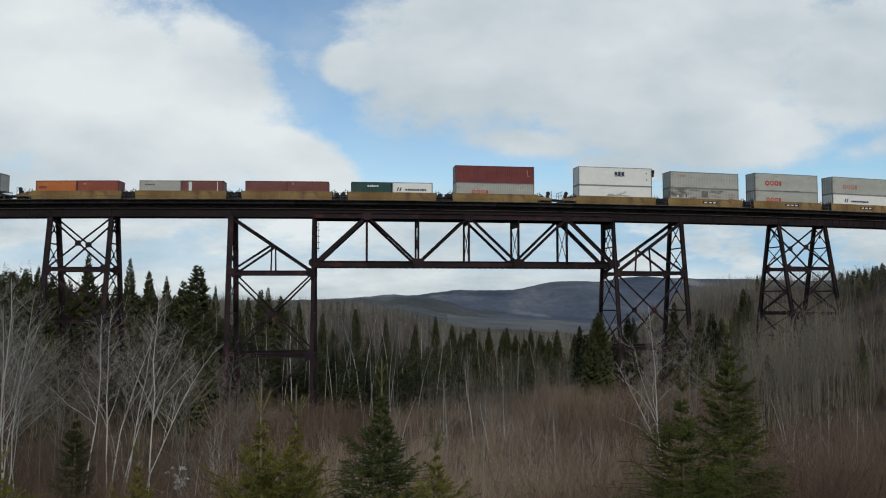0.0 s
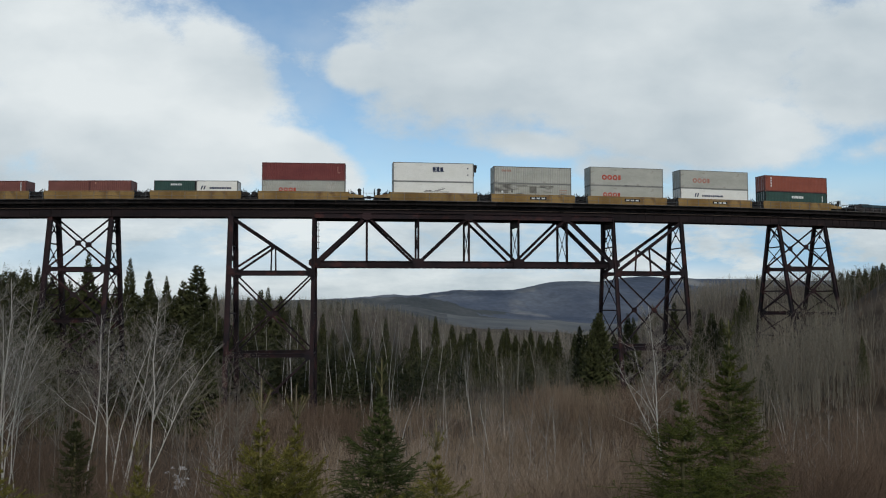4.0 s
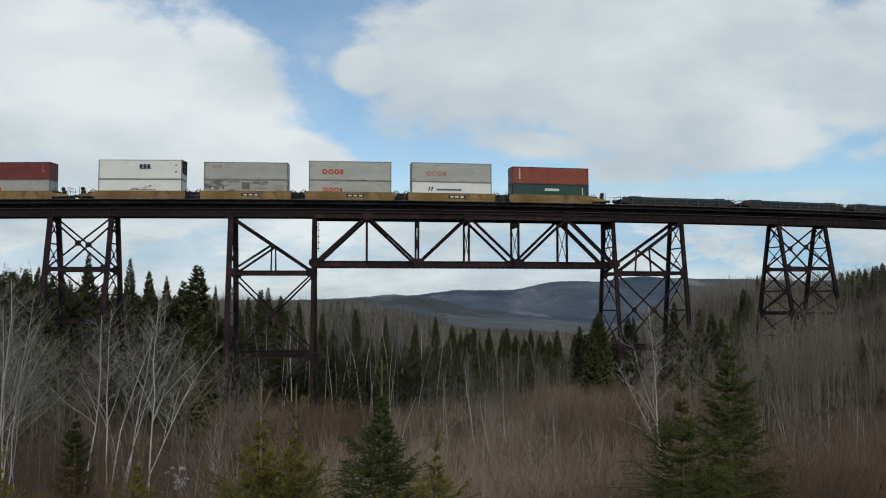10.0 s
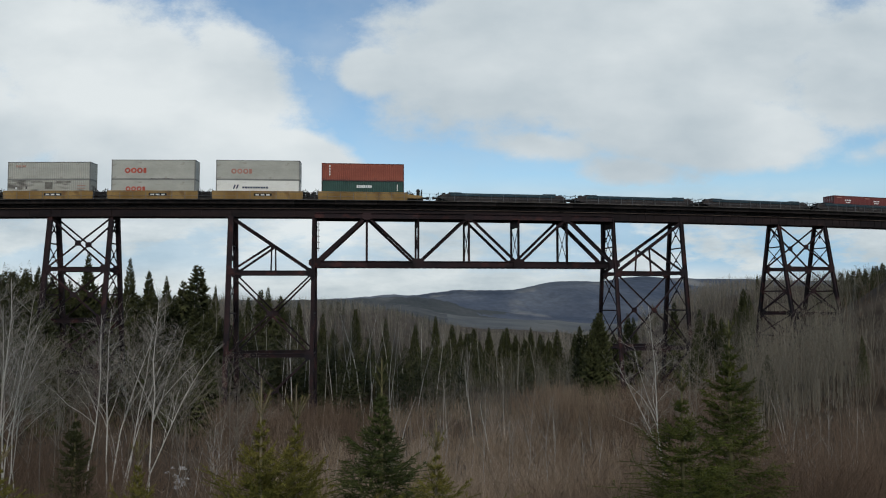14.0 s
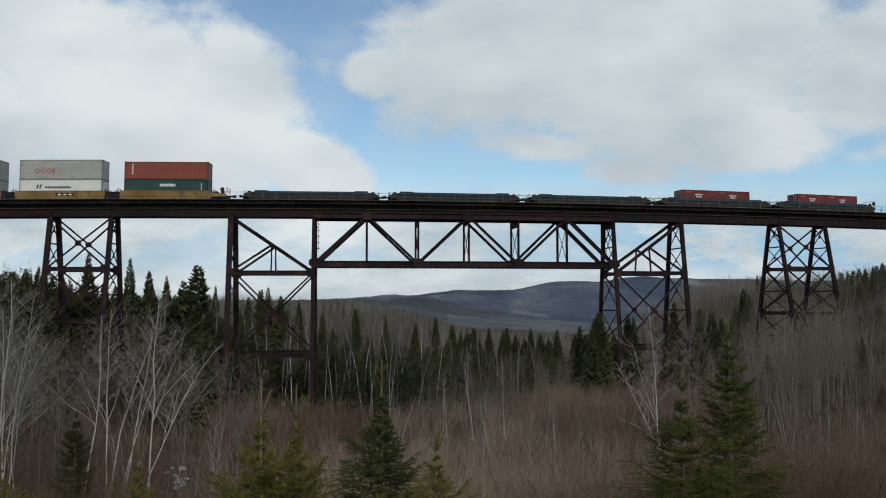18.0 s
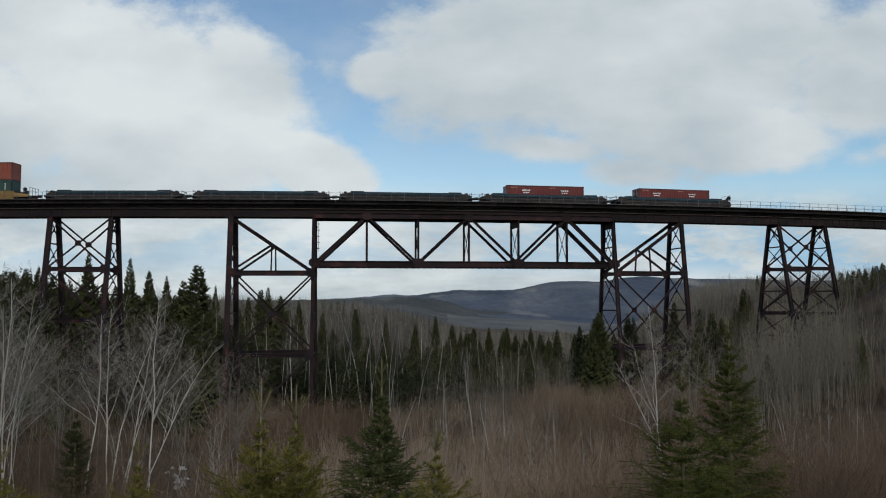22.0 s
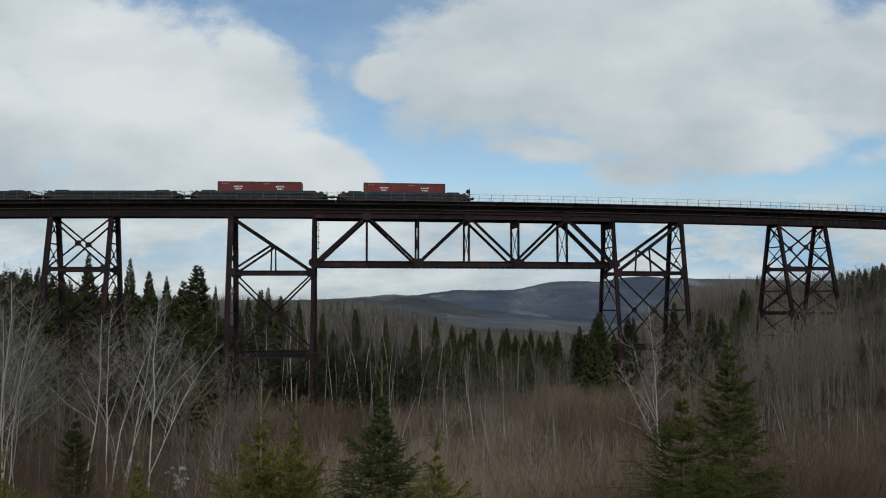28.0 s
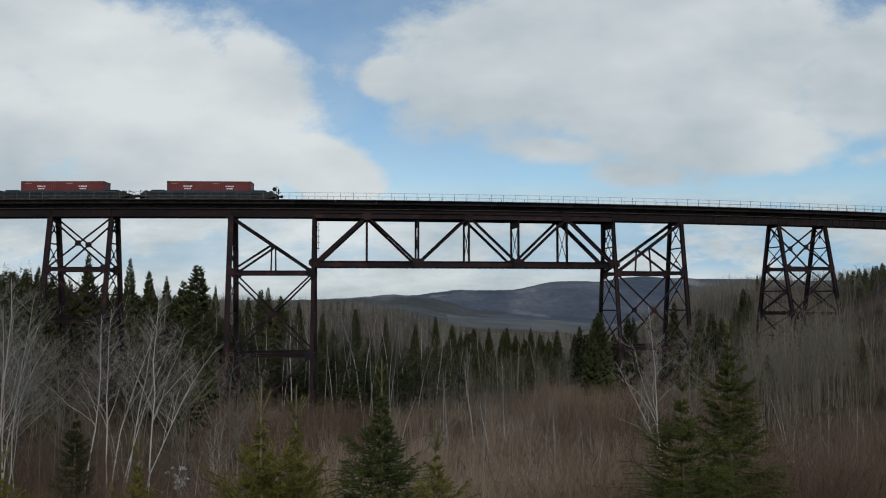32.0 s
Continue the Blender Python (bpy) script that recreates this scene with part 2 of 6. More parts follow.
def strands(points, radii, sides=3):
    """Tapered rods: points (n, k, 3), radii (n, k). Returns vertices and quads as arrays."""
    points, radii = np.asarray(points, float), np.asarray(radii, float)
    n, k, _ = points.shape
    way = points[:, -1] - points[:, 0]
    way /= np.linalg.norm(way, axis=1, keepdims=True) + 1e-9
    ref = np.where(np.abs(way[:, 2:3]) > 0.8, np.array([[1.0, 0, 0]]), np.array([[0, 0, 1.0]]))
    a = np.cross(way, ref)
    a /= np.linalg.norm(a, axis=1, keepdims=True) + 1e-9
    b = np.cross(way, a)
    ang = np.arange(sides) * 2 * np.pi / sides
    ring = a[:, None, :] * np.cos(ang)[None, :, None] + b[:, None, :] * np.sin(ang)[None, :, None]
    verts = points[:, :, None, :] + ring[:, None, :, :] * radii[:, :, None, None]
    idx = np.arange(n * k * sides).reshape(n, k, sides)
    lo, hi = idx[:, :-1], idx[:, 1:]
    quads = np.stack([lo, np.roll(lo, -1, 2), np.roll(hi, -1, 2), hi], -1).reshape(-1, 4)
    return verts.reshape(-1, 3), quads


def array_mesh(name, chunks, mat):
    """One mesh from several (vertices, faces) arrays; faces of three or four corners."""
    vs, loops, sizes, k = [], [], [], 0
    for v, f in chunks:
        vs.append(v)
        loops.append((np.asarray(f) + k).ravel())
        sizes.append(np.full(len(f), np.asarray(f).shape[1]))
        k += len(v)
    vs, loops, sizes = np.concatenate(vs), np.concatenate(loops), np.concatenate(sizes)
    me = bpy.data.meshes.new(name)
    me.vertices.add(len(vs))
    me.vertices.foreach_set("co", vs.astype(np.float32).ravel())
    me.loops.add(len(loops))
    me.loops.foreach_set("vertex_index", loops.astype(np.int32))
    me.polygons.add(len(sizes))
    me.polygons.foreach_set("loop_start", np.concatenate([[0], np.cumsum(sizes)[:-1]]).astype(np.int32))
    me.materials.append(mat)
    me.update(calc_edges=True)
    me.validate()
    return me


# ---- the line of the track: an arc that bends away from the camera at both ends ----
HEADING, RADIUS, NEAREST, SPEED, GRADE = radians(7.6765), 383.385, 126.503, 7.1726, 0.0017
HUB = (-RADIUS * math.sin(HEADING), NEAREST + RADIUS * math.cos(HEADING))
RAIL_TOP = 54.86


def on_line(s, off=0.0, z=0.0):
    """The place s metres along the line, off metres beyond its middle (less than 0: towards the camera), z metres over the rail top."""
    a = HEADING + s / RADIUS
    r = RADIUS - 1.22 - off
    return Vector((HUB[0] + r * math.sin(a), HUB[1] - r * math.cos(a), RAIL_TOP + GRADE * s + z))


def line_pose(s, z=0.0):
    p = on_line(s, 0, z)
    return pose(p.x, p.y, p.z, 0, 0, math.degrees(HEADING + s / RADIUS))


# ---- ground ----


def smooth(a, b, x):
    t = np.clip((x - a) / (b - a), 0, 1)
    return t * t * (3 - 2 * t)


def wave(x, y):
    return (np.sin(x * 0.11 + 1.3 * np.sin(y * 0.07)) + np.sin(y * 0.13 + x * 0.05 + 2) + 0.6 * np.sin(x * 0.31 + y * 0.27)) * 0.5


def ground_height(x, y):
    x, y = np.asarray(x, float), np.asarray(y, float)
    h = np.interp(y, [-200, -20, 3, 25, 50, 80, 110, 140, 200, 300, 500, 900, 1500, 5000],
                  [48, 41, 37.7, 31.4, 26, 22.5, 20.5, 20, 19, 17, 13, 8, 4, 0])
    axis = np.interp(y, [0, 130, 300, 600, 1500], [0, 8, 40, 110, 300])
    far = smooth(60, 160, y)
    back = smooth(210, 280, y) * (1 - smooth(700, 1000, y))
    h = h + far * (32 * (1 - 0.42 * smooth(150, 230, y) + 0.27 * back) * smooth(14 - 14 * back, 105 - 30 * back, x - axis) + 14 * smooth(22, 110, axis - x) * (1 + 0.35 * smooth(200, 500, y)) * (1 - 0.75 * smooth(-0.07, 0.03, x / np.maximum(y, 1)) * smooth(230, 330, y)))
    h = h + far * 6 * smooth(100, 300, np.abs(x - axis))
    h = h + wave(x, y) * (0.5 + 0.6 * far) * (1 - smooth(900, 1600, y))
    # the valley sides climb to the track beyond both ends of the bridge
    ang = np.arctan2(x - HUB[0], HUB[1] - y)
    s = (ang - HEADING) * RADIUS
    d = np.abs(np.hypot(x - HUB[0], y - HUB[1]) - (RADIUS - 1.22))
    bank = (RAIL_TOP - 0.27 + GRADE * s) - np.maximum(0, d - 3.2) / 1.6
    near = np.where(s > 0, smooth(84, 112, s), smooth(72, 98, -s)) * (np.abs(s) < 420)
    h = np.where(near > 0, np.maximum(h, h + (bank - h) * near * (bank > h)), h)
    # far hills, three and a half kilometres off
    dist = np.hypot(x, y)
    px = 784 + 1500 * x / np.maximum(y, 1)
    crest = np.interp(px, [560, 690, 750, 803, 870, 922, 958, 1009, 1061, 1108, 1134, 1160, 1221, 1300, 1420], [3, 11, 13, 20, 20.5, 23, 31, 36.5, 35, 42, 45, 42, 38.5, 38, 34]) + 0.3 * np.sin(px * 0.11) + 0.25 * np.sin(px * 0.37 + 1)
    ridge = np.where(y > 100, 40 + crest / 1500 * 3600 + 2 * wave(x / 9, y / 9), 40)
    h = h + (ridge - h) * smooth(1800, 3600, dist)
    h = h + 3 * wave(x / 6, y / 6) * smooth(1300, 2200, dist) * (1 - smooth(3200, 3600, dist))
    # a nearer dark spur that falls into the basin, and the rolling floor behind it
    spur = 40 + (np.interp(px, [400, 620, 690, 745, 790, 830, 880, 930, 1000], [2, 5, 9, 9, 2, -12, -28, -36, -42]) + 0.8 * np.sin(px * 0.19) + 0.5 * np.sin(px * 0.47)) / 1500 * 1900
    h = h + np.maximum(spur - h, 0) * np.exp(-((dist - 1900) / 300) ** 2) * (y > 100)
    h = h + 16 * (np.sin(px * 0.021 + dist * 0.0021) + 0.6 * np.sin(px * 0.049 - dist * 0.0043)) * 0.3 * smooth(2000, 2500, dist) * (1 - smooth(3000, 3500, dist)) * (y > 100)
    return h


def build_ground():
    side = np.sinh(np.linspace(-1, 1, 261) * 5.2) / np.sinh(5.2) * 4850
    xs = side
    ys = side + 60
    gx, gy = np.meshgrid(xs, ys, indexing="ij")
    v = np.stack([gx, gy, ground_height(gx, gy)], -1).reshape(-1, 3)
    n = len(xs)
    i = np.arange(n * n).reshape(n, n)
    f = np.stack([i[:-1, :-1], i[1:, :-1], i[1:, 1:], i[:-1, 1:]], -1).reshape(-1, 4)
    me = array_mesh("ground", [(v, f)], M_GROUND)
    me.materials.append(M_FAR_HAZE)
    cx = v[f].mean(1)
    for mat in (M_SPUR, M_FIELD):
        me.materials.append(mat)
    # beyond the near woods: cleared land, a dark spur to one side, then the open hills tinted for haze
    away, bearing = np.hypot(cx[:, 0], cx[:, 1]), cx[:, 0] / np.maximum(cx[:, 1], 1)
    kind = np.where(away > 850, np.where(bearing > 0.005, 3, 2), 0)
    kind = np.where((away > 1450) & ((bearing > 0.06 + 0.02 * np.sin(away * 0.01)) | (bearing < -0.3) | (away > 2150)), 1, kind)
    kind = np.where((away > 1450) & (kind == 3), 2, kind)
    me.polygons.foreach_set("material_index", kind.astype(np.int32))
    me.polygons.foreach_set("use_smooth", np.ones(len(f), bool))
    tagged(new("ground", me), "brown leaf-littered valley floor rising to wooded far hills tinted with haze", "ground", kind="structure")


build_ground()


def ground_at(x, y):
    return float(ground_height(x, y))


# ---- the cloud layer, drifting ----


def build_clouds():
    m = bpy.data.materials.new("clouds")
    m.use_nodes = True
    n, l = m.node_tree.nodes, m.node_tree.links
    n.clear()

    def math_node(op, a, b=None):
        node = n.new("ShaderNodeMath")
        node.operation = op
        for i, v in enumerate((a, b)):
            if v is None:
                continue
            if isinstance(v, (int, float)):
                node.inputs[i].default_value = v
            else:
                l.new(v, node.inputs[i])
        return node.outputs[0]

    def blend(a, b, x):
        node = n.new("ShaderNodeMapRange")
        node.interpolation_type = "SMOOTHSTEP"
        node.inputs["From Min"].default_value, node.inputs["From Max"].default_value = a, b
        l.new(x, node.inputs["Value"])
        return node.outputs["Result"]

    co, sep = n.new("ShaderNodeTexCoord"), n.new("ShaderNodeSeparateXYZ")
    l.new(co.outputs["Object"], sep.inputs[0])
    y = math_node("MAXIMUM", sep.outputs["Y"], 1.0)
    u = math_node("DIVIDE", sep.outputs["X"], y)          # bearing, as a tangent
    w = math_node("DIVIDE", sep.outputs["Z"], y)          # height over the horizon, as a tangent
    comb = n.new("ShaderNodeCombineXYZ")
    l.new(u, comb.inputs[0])
    l.new(w, comb.inputs[1])

    def fbm(scale, detail, seed, rough=0.55, stretch=(1, 1.5, 1)):
        mp, tex = n.new("ShaderNodeMapping"), n.new("ShaderNodeTexNoise")
        mp.inputs["Scale"].default_value = stretch
        mp.inputs["Location"].default_value = (seed, seed * 0.7, seed * 0.3)
        l.new(comb.outputs[0], mp.inputs["Vector"])
        l.new(mp.outputs["Vector"], tex.inputs["Vector"])
        tex.inputs["Scale"].default_value, tex.inputs["Detail"].default_value, tex.inputs["Roughness"].default_value = scale, detail, rough
        return tex.outputs["Fac"]

    warp = math_node("MULTIPLY", math_node("SUBTRACT", fbm(4.5, 7, 3.1, 0.58), 0.5), 1.15)
    wisp = math_node("MULTIPLY", math_node("SUBTRACT", fbm(13.0, 9, 8.7, 0.66), 0.5), 0.85)

    def bank(u0, w0, ru, rw, turn, gain=1.0):
        """A soft oval bank of cloud round one bearing and height: 1 in its middle, 0 at its rim."""
        du, dw = math_node("SUBTRACT", u, u0), math_node("SUBTRACT", w, w0)
        c, s = math.cos(turn), math.sin(turn)
        a = math_node("DIVIDE", math_node("ADD", math_node("MULTIPLY", du, c), math_node("MULTIPLY", dw, s)), ru)
        b = math_node("DIVIDE", math_node("SUBTRACT", math_node("MULTIPLY", dw, c), math_node("MULTIPLY", du, s)), rw)
        r = math_node("SQRT", math_node("ADD", math_node("MULTIPLY", a, a), math_node("MULTIPLY", b, b)))
        return math_node("MULTIPLY", math_node("SUBTRACT", 1.0, r), gain)

    total = None
    for oval in CLOUD_BANKS:
        d = bank(*oval)
        total = d if total is None else math_node("SMOOTH_MAX", total, d)
        total.node.inputs[2].default_value = 0.15
    field = math_node("ADD", math_node("ADD", total, warp), wisp)
    cover = blend(-0.08, 0.42, field)
    haze = blend(0.16, 0.10, w)
    puffs = math_node("MAXIMUM", blend(0.055, 0.02, w), blend(0.42, 0.56, fbm(9.0, 9, 5.5, 0.62, (0.8, 2.3, 1))))
    low = math_node("MULTIPLY", haze, 0.96)
    veil = math_node("MULTIPLY", blend(0.35, 0.75, fbm(4.0, 5, 1.7)), 0.35)
    alpha = math_node("MAXIMUM", math_node("MAXIMUM", cover, low), veil)
    # fades out to the sides and behind
    edge = math_node("MULTIPLY", blend(1.1, 0.75, math_node("ABSOLUTE", u)), blend(300, 900, sep.outputs["Y"]))
    alpha = math_node("MULTIPLY", alpha, edge)
    tone = math_node("ADD", math_node("MULTIPLY", fbm(4.2, 6, 12.4, 0.5, (1, 1.8, 1)), 0.8),
                     math_node("MULTIPLY", math_node("SUBTRACT", blend(-0.6, 0.3, u), 0.5), -0.10))
    bright = math_node("MULTIPLY", math_node("MAXIMUM", bank(-0.17, 0.165, 0.24, 0.10, -0.3), 0.0), 0.2)
    dull = math_node("MULTIPLY", math_node("MAXIMUM", bank(-0.50, 0.15, 0.24, 0.09, 0.0), 0.0), -0.16)
    # grey undersides of the far flat clouds
    streak = math_node("MULTIPLY", math_node("SUBTRACT", fbm(9.0, 8, 21.3, 0.62, (0.8, 2.6, 1)), 0.50), math_node("MULTIPLY", haze, 0.9))
    tone = math_node("ADD", math_node("ADD", tone, streak), math_node("ADD", bright, dull))
    ramp = n.new("ShaderNodeValToRGB")
    ramp.color_ramp.elements[0].position, ramp.color_ramp.elements[1].position = 0.24, 0.56
    ramp.color_ramp.elements[0].color, ramp.color_ramp.elements[1].color = (0.475, 0.55, 0.60, 1), (0.748, 0.80, 0.818, 1)
    l.new(tone, ramp.inputs["Fac"])
    em, tr, mix, out = n.new("ShaderNodeEmission"), n.new("ShaderNodeBsdfTransparent"), n.new("ShaderNodeMixShader"), n.new("ShaderNodeOutputMaterial")
    # between the low puffs the sky is pale blue
    gap = math_node("MULTIPLY", math_node("MULTIPLY", math_node("SUBTRACT", 1.0, puffs), haze), math_node("SUBTRACT", 1.0, cover))
    gap = math_node("MULTIPLY", gap, math_node("ADD", math_node("MULTIPLY", blend(0.0, 0.35, u), 0.5), 0.45))
    blue = n.new("ShaderNodeMixRGB")
    l.new(gap, blue.inputs["Fac"])
    l.new(ramp.outputs["Color"], blue.inputs["Color1"])
    blue.inputs["Color2"].default_value = (0.32, 0.53, 0.72, 1)
    l.new(blue.outputs["Color"], em.inputs["Color"])
    l.new(alpha, mix.inputs["Fac"])
    l.new(tr.outputs[0], mix.inputs[1])
    l.new(em.outputs[0], mix.inputs[2])
    l.new(mix.outputs[0], out.inputs["Surface"])
    # a flat dome: a kilometre up overhead, down to the horizon at its rim
    az, el = np.meshgrid(np.linspace(-math.pi / 2, math.pi / 2, 73), np.linspace(-0.01, math.pi / 2, 41), indexing="ij")
    v = np.stack([4600 * np.cos(el) * np.sin(az), 4600 * np.cos(el) * np.cos(az), 1000 * np.sin(el)], -1).reshape(-1, 3)
    i = np.arange(73 * 41).reshape(73, 41)
    f = np.stack([i[:-1, :-1], i[:-1, 1:], i[1:, 1:], i[1:, :-1]], -1).reshape(-1, 4)
    ob = new("cloud_backdrop", array_mesh("cloud_backdrop", [(v, f)], m))
    return tagged(ob, "broken white and grey clouds drifting over blue sky", "clouds", kind="structure")


# bearing and height of each bank's middle, its two half-widths, its turn
CLOUD_BANKS = [(-0.36, 0.235, 0.23, 0.135, -0.25, 1.6), (-0.17, 0.165, 0.10, 0.05, -0.5, 1.2), (-0.62, 0.20, 0.20, 0.14, 0.0, 1.3), (-0.50, 0.33, 0.20, 0.06, -0.1, 1.2), (-0.45, 0.14, 0.14, 0.04, 0.0, 0.4),
               (0.20, 0.30, 0.36, 0.125, 0.05, 1.6), (0.30, 0.205, 0.20, 0.055, -0.05, 1.3), (-0.08, 0.275, 0.06, 0.04, 0.0, 1.2),
               (0.50, 0.28, 0.12, 0.10, 0.3, 1.2), (0.525, 0.180, 0.05, 0.022, 0.2, 0.45), (0.50, 0.172, 0.03, 0.014, 0.0, 0.35),
               (0.12, 0.185, 0.10, 0.03, -0.1, 0.8), (0.22, 0.155, 0.10, 0.03, -0.1, 0.7), (-0.255, 0.30, 0.10, 0.055, -0.7, 0.8)]
clouds = build_clouds()

# ---- the bridge ----
M_FLANGE = material("dusty_flange_edge", (0.055, 0.04, 0.034), (0.095, 0.07, 0.058), 0.7, 0.85, 0, 0.2, 10, 0.1)
GIRDER_TOP, GIRDER_FOOT = -1.12, -2.33


def gusset(m, s, off, z, w, h, t=0.05):
    """A bolted plate with cut corners in the plane of a truss."""
    p, q = on_line(s - w / 2, off, z), on_line(s + w / 2, off, z)
    x = (q - p).normalized()
    y = Vector((-x.y, x.x, 0))
    c = (p + q) / 2
    rim = [(-w / 2, -h / 4), (-w / 4, -h / 2), (w / 4, -h / 2), (w / 2, -h / 4), (w / 2, h / 4), (w / 4, h / 2), (-w / 4, h / 2), (-w / 2, h / 4)]
    n = len(rim)
    verts = [c + x * a + Vector((0, 0, b)) + y * d for d in (-t / 2, t / 2) for a, b in rim]
    m.add(verts, [tuple(range(n))[::-1], tuple(range(n, 2 * n))] + [(i, (i + 1) % n, n + (i + 1) % n, n + i) for i in range(n)])
    return m


def bridge_tower(sa, sb, top, batter, tiers, foot_a, foot_b, wide_a, wide_b, lean=0, group="bridge towers"):
    """Four legs in two bents, braced lengthwise and across. tiers: heights of the struts under the rail top; lean: +1 or -1
    where the upper tier has one long diagonal that rises to the first (+1) or second (-1) bent."""
    base = on_line((sa + sb) / 2, 0, 0)
    base.z = min(foot_a, foot_b)
    t = thing("bridge_tower", base, "rust-brown riveted steel trestle tower with crossed bracing", "bridge tower", group)

    def leg_at(s, side, z):
        return on_line(s, side * (top + batter * (GIRDER_FOOT - z)), z)

    for s, foot, wide in ((sa, foot_a, wide_a), (sb, foot_b, wide_b)):
        low = foot - RAIL_TOP
        for side in (-1, 1):
            leg = part("leg", Mesh().beam(leg_at(s, side, GIRDER_FOOT + 0.02), leg_at(s, side, low), 0.5, wide, "I", on_line(s + 1) - on_line(s)), M_RUST, t)
            cap = Mesh()
            c = leg_at(s, side, low + 0.1)
            cap.box(c.x - 0.9, c.y - 0.9, c.z - 1.8, c.x + 0.9, c.y + 0.9, c.z, 0.08)
            part("pedestal", cap, M_CONCRETE, t, "grey concrete pedestal")
        part("cap_beam", Mesh().beam(leg_at(s, -1, GIRDER_FOOT - 0.2), leg_at(s, 1, GIRDER_FOOT - 0.2), 0.4, 0.42), M_RUST, t)
        # cross frames of the bent, front leg to rear leg
        levels = [GIRDER_FOOT - 0.1] + [z for z in tiers if z > low]
        for a, b in zip(levels, levels[1:] + [low]):
            k = 2 if a - b > 4 else 1
            for j in range(k):
                za, zb = a + (b - a) * j / k, a + (b - a) * (j + 1) / k
                for side in (-1, 1):
                    part("cross_brace", Mesh().beam(leg_at(s, side, za), leg_at(s, -side, zb), 0.1, 0.14), M_RUST, t)
                if zb > low + 0.3:
                    part("cross_strut", Mesh().beam(leg_at(s, -1, zb), leg_at(s, 1, zb), 0.16, 0.2), M_RUST, t)
                mid = (leg_at(s, -1, (za + zb) / 2) + leg_at(s, 1, (za + zb) / 2)) / 2
                part("gusset", Mesh().beam(mid - Vector((0, 0.2, 0)), mid + Vector((0, 0.2, 0)), 0.06, 0.4), M_RUST, t)
    for side in (-1, 1):
        prev = GIRDER_FOOT - 0.15
        for i, z in enumerate(tiers):
            pa, pb, qa, qb = leg_at(sa, side, prev), leg_at(sb, side, prev), leg_at(sa, side, z), leg_at(sb, side, z)
            if z > min(foot_a, foot_b) - RAIL_TOP + 0.5:
                part("strut", Mesh().beam(qa, qb, 0.35, 0.6, "I"), M_RUST, t)
                off_z = side * (top + batter * (GIRDER_FOOT - z)) - 0.22
                part("gusset", gusset(Mesh(), sa + 0.35, off_z, z, 1.3, 1.3), M_RUST, t)
                part("gusset", gusset(Mesh(), sb - 0.35, off_z, z, 1.3, 1.3), M_RUST, t)
            if i == 0 and lean:
                hi, lo = (pa, qb) if lean > 0 else (pb, qa)
                near = qa if lean > 0 else qb
                part("diagonal", Mesh().beam(hi, lo, 0.3, 0.46, "I"), M_RUST, t)
                mid = (hi + lo) / 2
                part("sub_diagonal", Mesh().beam(mid, near, 0.26, 0.3, "I"), M_RUST, t)
                part("hanger", Mesh().beam(mid, (qa + qb) / 2 + Vector((0, 0, 0)), 0.2, 0.24, "I"), M_RUST, t)
            else:
                for p, q in ((pa, qb), (pb, qa)):
                    part("diagonal", Mesh().beam(p, q, 0.18, 0.23, "I"), M_RUST, t)
                g = Mesh()
                gusset(g, (sa + sb) / 2, side * (top + batter * (GIRDER_FOOT - (prev + z) / 2)) - 0.16, (prev + z) / 2, 0.9, 0.8)
                part("gusset", g, M_RUST, t)
            prev = z
    return t


def foot_at(s, off=0):
    p = on_line(s, off)
    return min(ground_at(p.x, p.y), ground_at(*on_line(s, -5).xy), ground_at(*on_line(s, 5).xy)) - 0.4


bridge_tower(-57.4, -48.5, 1.2, 1 / 6.5, (-10.0, -17.4, -24.5), foot_at(-57.4), foot_at(-48.5), 0.68, 0.62)
bridge_tower(-31.1, -19.1, 1.75, 1 / 9, (-10.55, -22.4, -34.0), foot_at(-31.1), foot_at(-19.1), 0.74, 0.5, lean=1)
bridge_tower(26.5, 38.0, 1.75, 1 / 8, (-10.45, -21.9, -33.0), foot_at(26.5), foot_at(38), 0.5, 0.55, lean=-1)
bridge_tower(56.1, 65.2, 1.2, 1 / 5, (-9.5, -16.8, -24.0), foot_at(56.1), foot_at(65.2), 0.5, 0.5)


